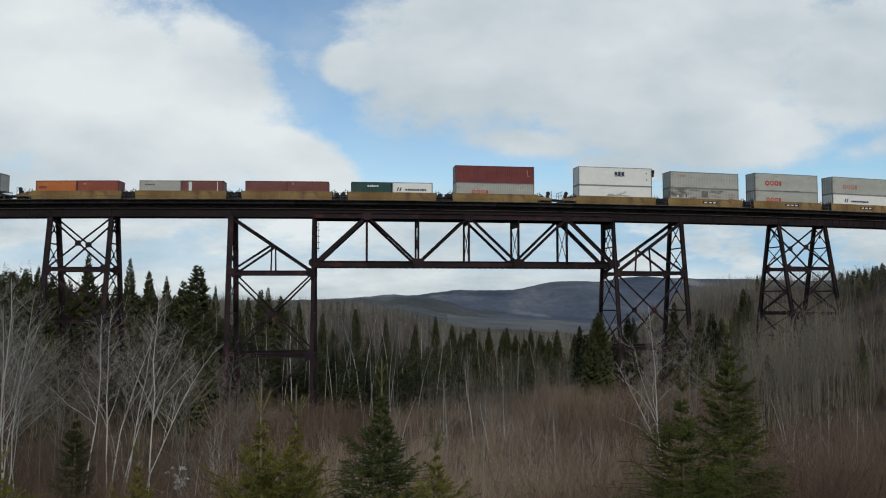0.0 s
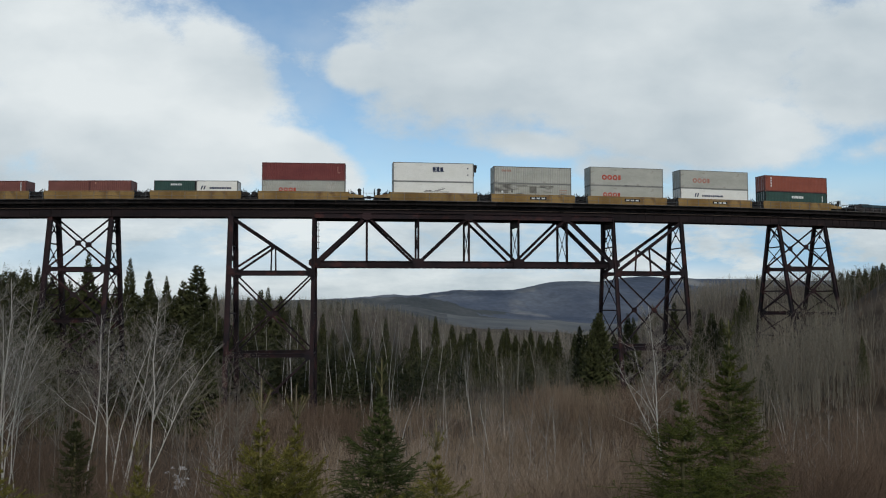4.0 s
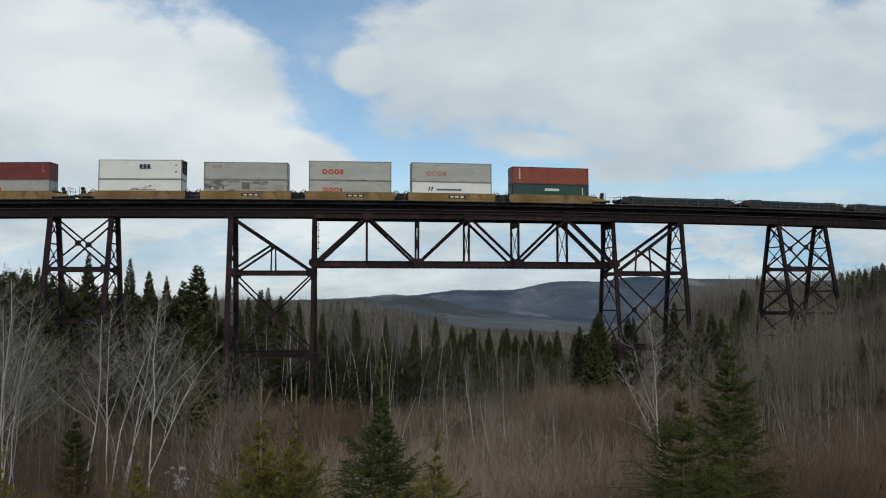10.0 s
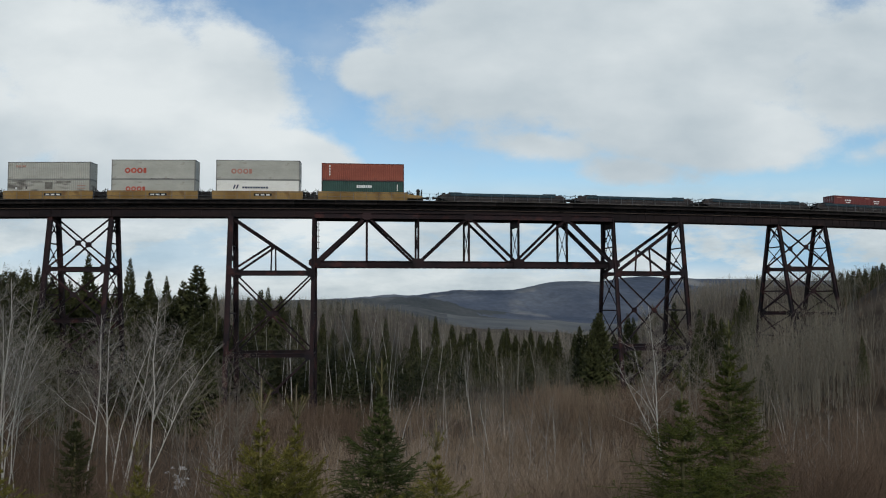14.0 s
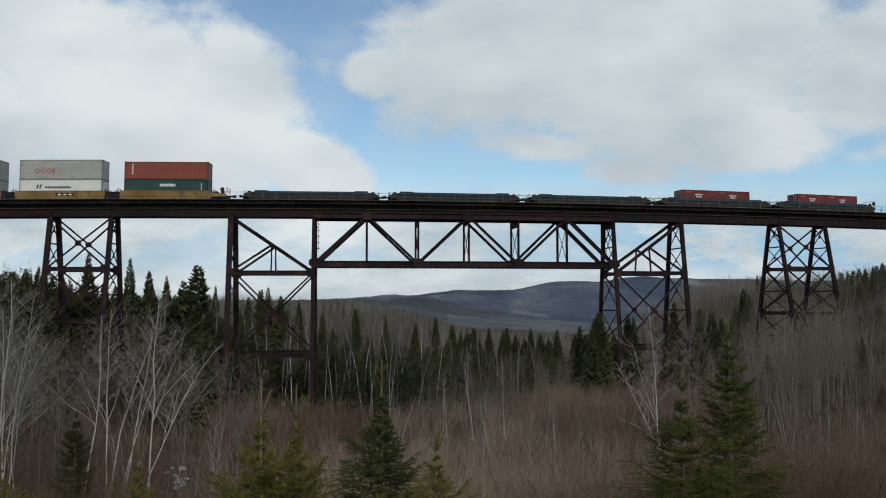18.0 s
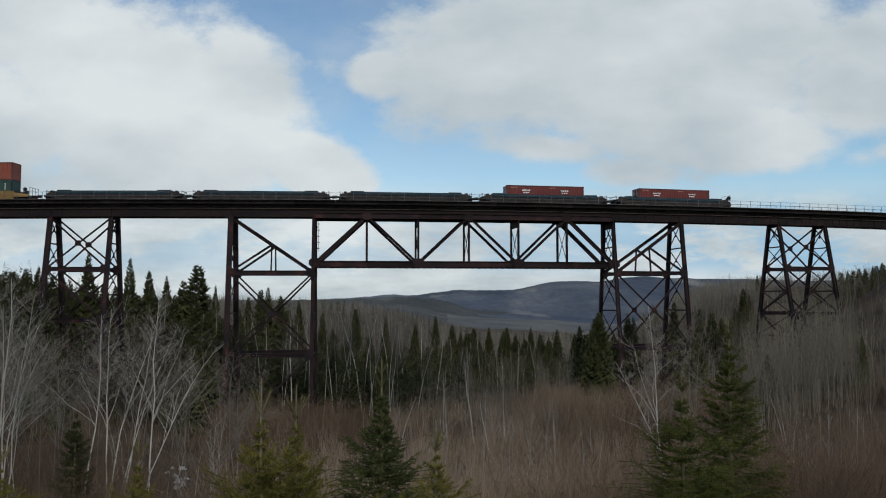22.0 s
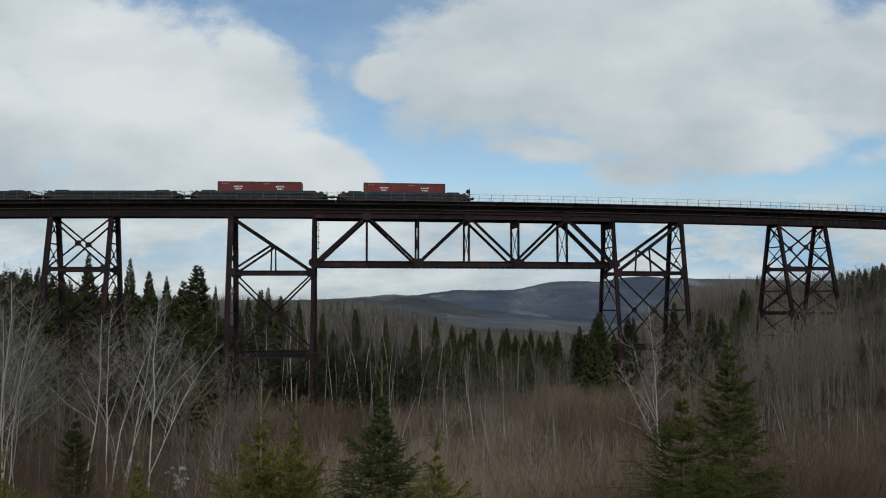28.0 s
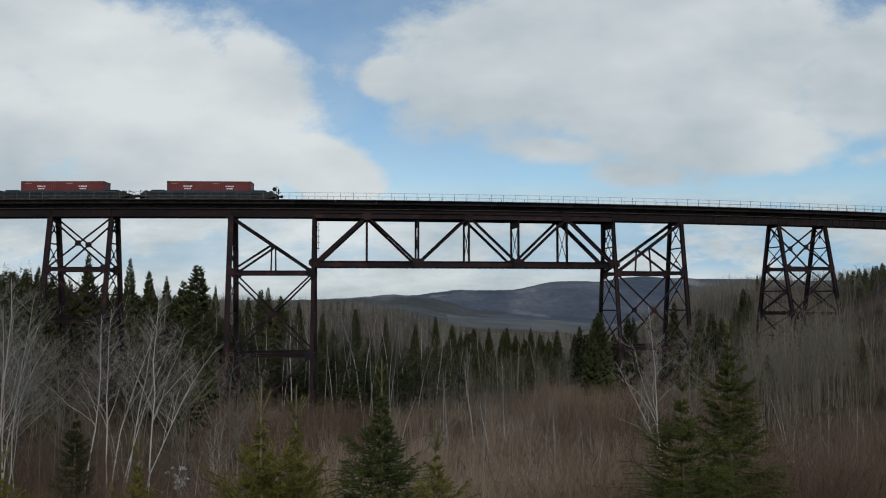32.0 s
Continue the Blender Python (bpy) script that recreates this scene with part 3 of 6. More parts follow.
def girder_span(s0, s1, off):
    """A pair of riveted plate girders with flanges, stiffeners and cross frames."""
    t = thing("girder_span", on_line((s0 + s1) / 2, 0, GIRDER_FOOT), "dark riveted plate girder span on steel towers", "bridge girder", "girder spans")
    steps = max(1, round((s1 - s0) / 9))
    for side in (-1, 1):
        for k in range(steps):
            a, b = s0 + (s1 - s0) * k / steps, s0 + (s1 - s0) * (k + 1) / steps
            part("web", Mesh().beam(on_line(a, side * off, (GIRDER_TOP + GIRDER_FOOT) / 2), on_line(b, side * off, (GIRDER_TOP + GIRDER_FOOT) / 2), 0.03, GIRDER_TOP - GIRDER_FOOT - 0.1), M_GIRDER, t)
            part("top_flange", Mesh().beam(on_line(a, side * off, GIRDER_TOP), on_line(b, side * off, GIRDER_TOP), 0.5, 0.09), M_FLANGE, t, "dusty upper flange")
            part("bottom_flange", Mesh().beam(on_line(a, side * off, GIRDER_FOOT + 0.04), on_line(b, side * off, GIRDER_FOOT + 0.04), 0.46, 0.1), M_GIRDER, t)
        k = max(2, round((s1 - s0) / 1.5))
        for i in range(k + 1):
            s = s0 + 0.08 + (s1 - s0 - 0.16) * i / k
            for d in (-0.07, 0.07):
                part("stiffener", Mesh().beam(on_line(s, side * off + d, GIRDER_FOOT + 0.1), on_line(s, side * off + d, GIRDER_TOP - 0.06), 0.1, 0.05), M_GIRDER, t)
    for i in range(max(2, round((s1 - s0) / 4.4)) + 1):
        s = s0 + 0.3 + (s1 - s0 - 0.6) * i / max(2, round((s1 - s0) / 4.4))
        part("cross_frame", Mesh().beam(on_line(s, -off, GIRDER_TOP - 0.1), on_line(s, off, GIRDER_FOOT + 0.1), 0.1, 0.12).beam(on_line(s, off, GIRDER_TOP - 0.1), on_line(s, -off, GIRDER_FOOT + 0.1), 0.1, 0.12), M_GIRDER, t)


for s0, s1 in ((-100, -57.41), (-57.39, -48.51), (-48.49, -31.11), (-31.09, -18.95), (26.45, 37.99), (38.01, 56.09), (56.11, 65.19), (65.21, 110)):
    girder_span(s0, s1, 1.25)


def truss_span(s0, s1, panels=6, off=2.25):
    t = thing("truss_span", on_line((s0 + s1) / 2, 0, -9.7), "rust-brown riveted steel deck truss between the towers", "bridge truss")
    top, low = -2.15, -9.24
    xs = [s0 + (s1 - s0) * i / panels for i in range(panels + 1)]
    for side in (-1, 1):
        o = side * off
        for i, (a, b) in enumerate(zip(xs, xs[1:])):
            part("top_chord", Mesh().beam(on_line(a, o, top), on_line(b, o, top), 0.5, 0.85, "I"), M_RUST, t)
            part("bottom_chord", Mesh().beam(on_line(a, o, low), on_line(b, o, low), 0.5, 0.86, "I"), M_RUST, t)
            up = i % 2 == 0
            p, q = (on_line(a, o, low), on_line(b, o, top)) if up else (on_line(a, o, top), on_line(b, o, low))
            heavy = 0.54 if i in (0, panels - 1) else 0.35
            part("diagonal", Mesh().beam(p, q, 0.42, heavy, "I"), M_RUST, t)
        for i, s in enumerate(xs):
            w = 0.4 if i == panels else 0.27
            if i:
                part("post", Mesh().beam(on_line(s, o, low), on_line(s, o, top), 0.4, w, "I", on_line(s + 1) - on_line(s)), M_RUST, t)
            g = Mesh()
            gusset(g, s, o - 0.27, low + 0.15 if i % 2 == 0 else top - 0.1, 1.7 if i % 2 == 0 else 1.5, 1.3 if i % 2 == 0 else 1.05)
            part("gusset", g, M_RUST, t)
    for i, s in enumerate(xs):
        for side in (-1, 1):
            part("sway_brace", Mesh().beam(on_line(s, side * off, low + 0.5), on_line(s, -side * off, top - 1.2), 0.08, 0.1), M_RUST, t)
        part("floor_beam", Mesh().beam(on_line(s, -off, top - 0.7), on_line(s, off, top - 0.7), 0.25, 1.5 if i % 2 == 0 else 0.9, "I"), M_RUST, t)
        part("bottom_strut", Mesh().beam(on_line(s, -off, low), on_line(s, off, low), 0.2, 0.3, "I"), M_RUST, t)
    for a, b in zip(xs, xs[1:]):
        for side in (-1, 1):
            part("lateral", Mesh().beam(on_line(a, side * off, low), on_line(b, -side * off, low), 0.12, 0.12), M_RUST, t)
            part("stringer", Mesh().beam(on_line(a, side * 1.0, -1.65), on_line(b, side * 1.0, -1.65), 0.35, 1.0, "I"), M_GIRDER, t)
        for k in range(8):
            s = a + (b - a) * (k + 0.5) / 8
            for side in (-1, 1):
                part("lacing", Mesh().beam(on_line(s - 0.4, side * off, low - 0.45), on_line(s + 0.4, side * off + 0.3, low - 0.45), 0.02, 0.08), M_RUST, t)
    return t


truss_span(-18.9, 26.4)
for a, b in ((-18.94, -3.8), (-3.8, 11.2), (11.2, 26.44)):
    f = Mesh()
    t = thing("deck_girder", on_line((a + b) / 2, 0, GIRDER_TOP), "dark steel girder under the track over the truss", "bridge girder", "deck girders over the truss")
    for side in (-1, 1):
        part("web", Mesh().beam(on_line(a, side * 1.3, -1.48), on_line(b, side * 1.3, -1.48), 0.04, 0.62), M_GIRDER, t)
        part("top_flange", Mesh().beam(on_line(a, side * 1.3, GIRDER_TOP), on_line(b, side * 1.3, GIRDER_TOP), 0.5, 0.09), M_FLANGE, t, "dusty upper flange")


def ladder(s, off, z0, z1):
    t = thing("ladder", on_line(s, off, z0), "narrow dark steel ladder on a bridge post", "ladder", "bridge ladders")
    for d in (-0.22, 0.22):
        part("stile", Mesh().beam(on_line(s + d, off, z0), on_line(s + d, off, z1), 0.05, 0.05), M_RUST, t)
    n = int((z1 - z0) / 0.9)
    for i in range(n):
        z = z0 + 0.4 + i * 0.9
        part("rung", Mesh().beam(on_line(s - 0.3, off, z), on_line(s + 0.4, off, z), 0.08, 0.1), M_RUST, t)


ladder(-18.62, -1.95, -7.4, -2.5)
ladder(26.3, 1.5, -9.0, -2.6)


def build_deck():
    deck = thing("deck", on_line(0, 0, GIRDER_TOP), "dark creosoted timber deck of the trestle", "bridge deck", kind="structure")
    for side in (-1, 1):
        for k in range(35):
            a, b = -100 + 6 * k, -94 + 6 * k
            for z, o in ((-0.58, 1.36), (-0.90, 1.30)):
                part("beam", Mesh().beam(on_line(a + 0.015, side * o, z), on_line(b - 0.015, side * o, z), 0.3, 0.31), M_TIMBER, deck)
            part("fascia_board", Mesh().beam(on_line(a + 0.01, side * 2.03, -0.19), on_line(b - 0.01, side * 2.03, -0.19), 0.07, 0.60), M_TIMBER, deck)
            part("guard_timber", Mesh().beam(on_line(a + 0.01, side * 1.72, -0.10), on_line(b - 0.01, side * 1.72, -0.10), 0.2, 0.16), M_TIMBER, deck)
    for side in (-1, 1):
        for k in range(70):
            s = -100 + 6 * k * 0.5
            part("bracket", Mesh().beam(on_line(s, side * 1.35, -0.9), on_line(s, side * 1.95, -0.46), 0.1, 0.1), M_TIMBER, deck)
    tie = Mesh().box(-0.115, -1.95, -0.2, 0.115, 1.95, 0.06, 0.012).mesh("tie", M_TIMBER)
    far = Mesh()
    for k in range(-470, 890):
        s = -105 + 0.52 * k
        p = on_line(s, 0, -0.24)
        m = pose(p.x, p.y, p.z, 0, 0, math.degrees(HEADING + s / RADIUS) + random.uniform(-0.4, 0.4))
        if -76 < s < 80:
            ob = part("tie", tie, M_TIMBER, deck)
            ob.matrix_basis = Matrix.Translation(-Vector(ORIGIN[deck])) @ m @ Matrix.Translation((0, random.uniform(-0.04, 0.04), 0))
        else:
            me = Mesh().box(-0.115, -1.95, -0.2, 0.115, 1.95, 0.06)
            far.add([m @ Vector(v) for v in me.v], me.f)
    tagged(part("tie", far, M_TIMBER, deck), kind="stuff")
    track = thing("track", on_line(0, 0, 0), "worn steel rails spiked to timber ties", "railway track", kind="structure")
    for side in (-1, 1):
        for k in range(62):
            a, b = -350 + 11.4 * k, -350 + 11.4 * (k + 1)
            part("rail", Mesh().beam(on_line(a + 0.005, side * 0.755, -0.09), on_line(b - 0.005, side * 0.755, -0.09), 0.12, 0.18, "I"), M_RAILSTEEL, track)
    for off, start in ((-2.16, -82.55), (2.16, -81.9)):
        rail = thing("handrail", on_line(0, off, -0.3), "thin grey steel handrail along the bridge deck", "handrail", "bridge handrails")
        for k in range(91):
            s = start + 1.87 * k
            part("post", Mesh().beam(on_line(s, off, 0.08), on_line(s, off, 1.22), 0.05, 0.05), M_POST, rail)
            if k < 90:
                for z in (1.2, 0.66):
                    part("rail", Mesh().rod(on_line(s, off, z), on_line(s + 1.87, off, z), 0.019, 5), M_POST, rail)
        for k in range(28):
            a = -82 + 6 * k
            part("walkway_plank", Mesh().beam(on_line(a, off * 1.055, 0.12), on_line(a + 5.98, off * 1.055, 0.12), 0.32, 0.10), M_WALKWAY, rail, "weathered grey walkway plank")
    for s in (-101.5, 111.5):
        p = on_line(s, 0, 0)
        ab = Mesh()
        ab.beam(on_line(s - 1.4, 0, -3.4), on_line(s + 1.4, 0, -3.4), 6.0, 4.6)
        tagged(new("abutment", ab.mesh("abutment", M_CONCRETE)), "grey concrete abutment at the bridge end", "abutment", kind="structure")


build_deck()

# ---- the train ----
TRAIN = []
# Rails are darker than walls: edge and stack-joint shade is put into their paint.
M_RAILGREY = paint("edge_shaded_grey_rail_paint", (0.16, 0.16, 0.15), (0.22, 0.22, 0.20), (0.1, 0.09, 0.08))
M_RAILRED = paint("edge_shaded_red_rail_paint", (0.09, 0.025, 0.022), (0.13, 0.035, 0.03), (0.06, 0.03, 0.025))


def bogie(parent, x):
    b = Mesh()
    for side in (-1, 1):
        b.box(x - 1.25, side * 1.0 - 0.1, 0.34, x + 1.25, side * 1.0 + 0.1, 0.62, 0.04)
        b.box(x - 0.45, side * 1.0 - 0.13, 0.12, x + 0.45, side * 1.0 + 0.13, 0.66, 0.04)
    b.box(x - 0.2, -1.1, 0.4, x + 0.2, 1.1, 0.7, 0.03)
    truck = part("bogie", b, M_BLACK, parent)
    for dx in (-0.88, 0.88):
        for side in (-1, 1):
            w = Mesh().rod((x + dx, side * 0.70, 0.42), (x + dx, side * 0.83, 0.42), 0.42, 18)
            w.rod((x + dx, side * 0.83, 0.42), (x + dx, side * 0.90, 0.42), 0.16, 10)
            part("wheel", w, M_WHEEL, truck)


def end_gear(parent, x, side, mat):
    """Platform, brake gear and grab irons over the bogie at one end; side: +1 for the end at +x."""
    p = Mesh()
    p.box(min(x, x + side * 1.5), -1.25, 0.82, max(x, x + side * 1.5), 1.25, 0.98, 0.03)
    p.box(min(x, x + side * 0.35), -1.3, 0.35, max(x, x + side * 0.35), 1.3, 1.25, 0.04)
    part("end_platform", p, mat, parent)
    for y in (-1.2, 1.2):
        g = Mesh()
        for dx in (0.25, 0.62):
            g.rod((x + side * dx, y, 0.98), (x + side * dx, y, 1.75 + 0.2 * dx), 0.03, 6)
        g.rod((x + side * 0.25, y, 1.62), (x + side * 0.62, y, 1.62), 0.025, 5)
        part("grab_iron", g, M_BLACK, parent)
    part("end_frame", Mesh().box(min(x + side * 0.1, x + side * 0.42), -1.28, 0.98, max(x + side * 0.1, x + side * 0.42), 1.28, 1.52, 0.05), mat, parent)
    part("air_reservoir", Mesh().rod((x + side * 0.78, -1.05, 1.22), (x + side * 0.78, 0.6, 1.22), 0.21, 12), M_BLACK, parent)
    part("brake_cylinder", Mesh().box(min(x + side * 0.9, x + side * 1.3), -1.15, 0.98, max(x + side * 0.9, x + side * 1.3), 0.25, 1.34, 0.06), M_BLACK, parent)
    part("brake_lever", Mesh().rod((x + side * 1.1, -1.1, 1.34), (x + side * 0.7, -1.1, 1.62), 0.05, 6), M_BLACK, parent)


def plate(parent, x, z, w, h, y):
    p = Mesh().box(x - w / 2, y - 0.012, z - h / 2, x + w / 2, y, z + h / 2)
    sign = part("plate", p, M_BLACK, parent, "black plate with white mark")
    b = Mesh()
    for k in (-0.3, 0.0, 0.3):
        b.box(x + k * w - w * 0.10, y - 0.02, z - h * 0.24, x + k * w + w * 0.10, y - 0.012, z + h * 0.24)
    part("mark", b, M_LOGOWHITE, sign)


def yellow_unit(s, outer_left=False, outer_right=False, first=False, sign=False):
    """One well of an articulated car for stacked boxes: deep side sills, floor, end bulkheads, bogies and gear."""
    t = thing("well_car", (0, 0, 0), "faded yellow container well car with dark end gear", "rail car", "yellow well cars")
    for side in (-1, 1):
        y0, y1 = (-1.46, -1.34) if side < 0 else (1.34, 1.46)
        m = Mesh()
        outline = [(-6.62, 1.2), (-6.55, 0.36), (-6.4, 0.24), (6.4, 0.24), (6.55, 0.36), (6.62, 1.2), (6.5, 1.44), (-6.5, 1.44)]
        n = len(outline)
        verts = [(x, y, z) for y in (y0, y1) for x, z in outline]
        m.add(verts, [tuple(range(n)), tuple(range(n, 2 * n))[::-1]] + [(i, n + i, n + (i + 1) % n, (i + 1) % n) for i in range(n)])
        sill = part("side_sill", m, M_YELLOW, t)
        rim = Mesh().box(-6.5, y0 - 0.03, 1.39, 6.5, y1 + 0.03, 1.47, 0.01)
        rim.box(-6.4, y0 - 0.03, 0.22, 6.4, y1 + 0.03, 0.29, 0.01)
        part("sill_rim", rim, M_YELLOW, sill)
        for k in range(11):
            x = -5.5 + 1.1 * k
            yy = -1.48 if side < 0 else 1.44
            part("rib", Mesh().box(x - 0.04, yy, 0.3, x + 0.04, yy + 0.04, 1.38), M_YELLOW, sill)
    part("well_floor", Mesh().box(-6.3, -1.34, 0.22, 6.3, 1.34, 0.29), M_YELLOW, t)
    end_gear(t, -6.3, -1, M_BLACK)
    end_gear(t, 6.3, 1, M_BLACK)
    bogie(t, 7.7)
    if first or outer_left:
        bogie(t, -7.7)
    for outer, d in ((outer_left, -1), (outer_right, 1)):
        if outer:
            for side in (-1, 1):
                m = Mesh()
                y0, y1 = (-1.40, -1.26) if side < 0 else (1.26, 1.40)
                pts = [(d * 6.6, 0.62), (d * 8.6, 0.62), (d * 8.9, 0.80), (d * 8.7, 1.0), (d * 6.6, 1.22)]
                verts = [(x, y, z) for y in (y0, y1) for x, z in pts]
                m.add(verts, [tuple(range(5)), tuple(range(5, 10))[::-1]] + [(i, 5 + i, 5 + (i + 1) % 5, (i + 1) % 5) for i in range(5)])
                part("end_sill", m, M_YELLOW, t)
            c = Mesh().box(min(d * 8.5, d * 9.9), -0.14, 0.66, max(d * 8.5, d * 9.9), 0.14, 0.92, 0.03)
            c.box(min(d * 9.5, d * 9.95), -0.22, 0.6, max(d * 9.5, d * 9.95), 0.22, 1.0, 0.05)
            part("coupler", c, M_BLACK, t)
            r = Mesh()
            for y in (-1.2, -0.4, 0.4, 1.2):
                r.rod((d * 8.8, y, 0.9), (d * 8.8, y, 2.05), 0.03, 6)
            for z in (1.5, 2.0):
                r.rod((d * 8.8, -1.2, z), (d * 8.8, 1.2, z), 0.025, 5)
            r.box(min(d * 8.0, d * 8.45), -1.3, 1.0, max(d * 8.0, d * 8.45), -0.7, 1.55, 0.05)
            r.rod((d * 8.2, -1.4, 1.7), (d * 8.2, -1.3, 1.7), 0.3, 12)
            part("brake_stand", r, M_BLACK, t)
    if sign:
        plate(t, 0.75, 0.9, 2.6, 0.42, -1.485)
    TRAIN.append((t, s, 0.0))
    return t


def dark_car(s, tail=False):
    """A long dark well car with ribbed sides, humped ends, bogies and couplers."""
    t = thing("well_car", (0, 0, 0), "dark teal container well car with grimy brown ribbed sides", "rail car", "dark well cars")
    for side in (-1, 1):
        y0, y1 = (-1.42, -1.32) if side < 0 else (1.32, 1.42)
        outline = [(-9.9, 0.72), (-8.3, 0.30), (8.3, 0.30), (9.9, 0.72), (9.6, 1.15), (8.0, 1.44), (-8.0, 1.44), (-9.6, 1.15)]
        n = len(outline)
        m = Mesh().add([(x, y, z) for y in (y0, y1) for x, z in outline],
                       [tuple(range(n)), tuple(range(n, 2 * n))[::-1]] + [(i, n + i, n + (i + 1) % n, (i + 1) % n) for i in range(n)])
        sill = part("side_sill", m, M_DARKCAR, t)
        yy = -1.50 if side < 0 else 1.42
        part("top_band", Mesh().box(-8.1, yy, 1.02, 8.1, yy + 0.08, 1.47, 0.015), M_TEAL, sill, "dark teal upper band")
        part("sill_rim", Mesh().box(-8.2, yy, 0.28, 8.2, yy + 0.08, 0.38, 0.01), M_DARKCAR, sill)
        for k in range(15):
            x = -7.35 + 1.05 * k
            part("rib", Mesh().box(x - 0.06, yy + 0.01, 0.38, x + 0.06, yy + 0.07, 1.02), M_DARKCAR, sill)
    part("well_floor", Mesh().box(-8.2, -1.32, 0.28, 8.2, 1.32, 0.36), M_DARKCAR, t)
    for d in (-1, 1):
        a, b = d * 6.3, d * 8.3
        part("end_hood", Mesh().box(min(a, b), -1.34, 1.1, max(a, b), 1.34, 1.6, 0.08), M_BLACK, t)
        p = Mesh().box(min(d * 8.2, d * 9.9), -1.2, 0.9, max(d * 8.2, d * 9.9), 1.2, 1.1, 0.04)
        p.box(min(d * 8.8, d * 9.3), -1.25, 1.1, max(d * 8.8, d * 9.3), -0.6, 1.5, 0.05)
        part("end_platform", p, M_BLACK, t)
        bogie(t, d * 8.75)
        r = Mesh()
        tall = 2.25 if tail and d > 0 else 1.55
        for y in (-1.2, 1.2):
            r.rod((d * 9.85, y, 0.9), (d * 9.85, y, tall), 0.03, 6)
            r.rod((d * 9.5, y, 0.9), (d * 9.5, y, 1.45), 0.03, 6)
        for z in (1.42, tall - 0.05):
            r.rod((d * 9.85, -1.2, z), (d * 9.85, 1.2, z), 0.025, 5)
        if tail and d > 0:
            r.box(9.9, -0.25, 1.2, 10.1, 0.25, 1.9, 0.03)
            r.rod((9.6, -1.3, 1.75), (9.6, -1.2, 1.75), 0.32, 12)
        part("brake_stand", r, M_BLACK, t)
        c = Mesh().box(min(d * 9.7, d * 10.66), -0.14, 0.66, max(d * 9.7, d * 10.66), 0.14, 0.92, 0.03)
        c.box(min(d * 10.3, d * 10.66), -0.22, 0.6, max(d * 10.3, d * 10.66), 0.22, 1.0, 0.05)
        part("coupler", c, M_BLACK, t)
        part("uncoupling_lever", Mesh().rod((d * 9.9, -1.3, 1.02), (d * 10.6, -0.2, 1.02), 0.025, 5).rod((d * 9.9, -1.3, 1.3), (d * 10.55, -1.1, 1.3), 0.03, 5), M_GALV, t)
    TRAIN.append((t, s, 0.0))


def wavy_side(length, z0, z1, y, depth, pitch):
    """A corrugated steel wall along x."""
    n = int(length / pitch)
    xs, ys = [], []
    for k in range(n):
        x = -length / 2 + length * k / n
        w = length / n
        xs += [x, x + w * 0.25, x + w * 0.5, x + w * 0.75]
        ys += [0, 0, depth, depth]
    xs.append(length / 2)
    ys.append(0)
    sgn = 1 if y < 0 else -1
    verts = [(x, y + sgn * d, z) for z in (z0, z1) for x, d in zip(xs, ys)]
    k = len(xs)
    return Mesh().add(verts, [(i, i + 1, k + i + 1, k + i) for i in range(k - 1)])


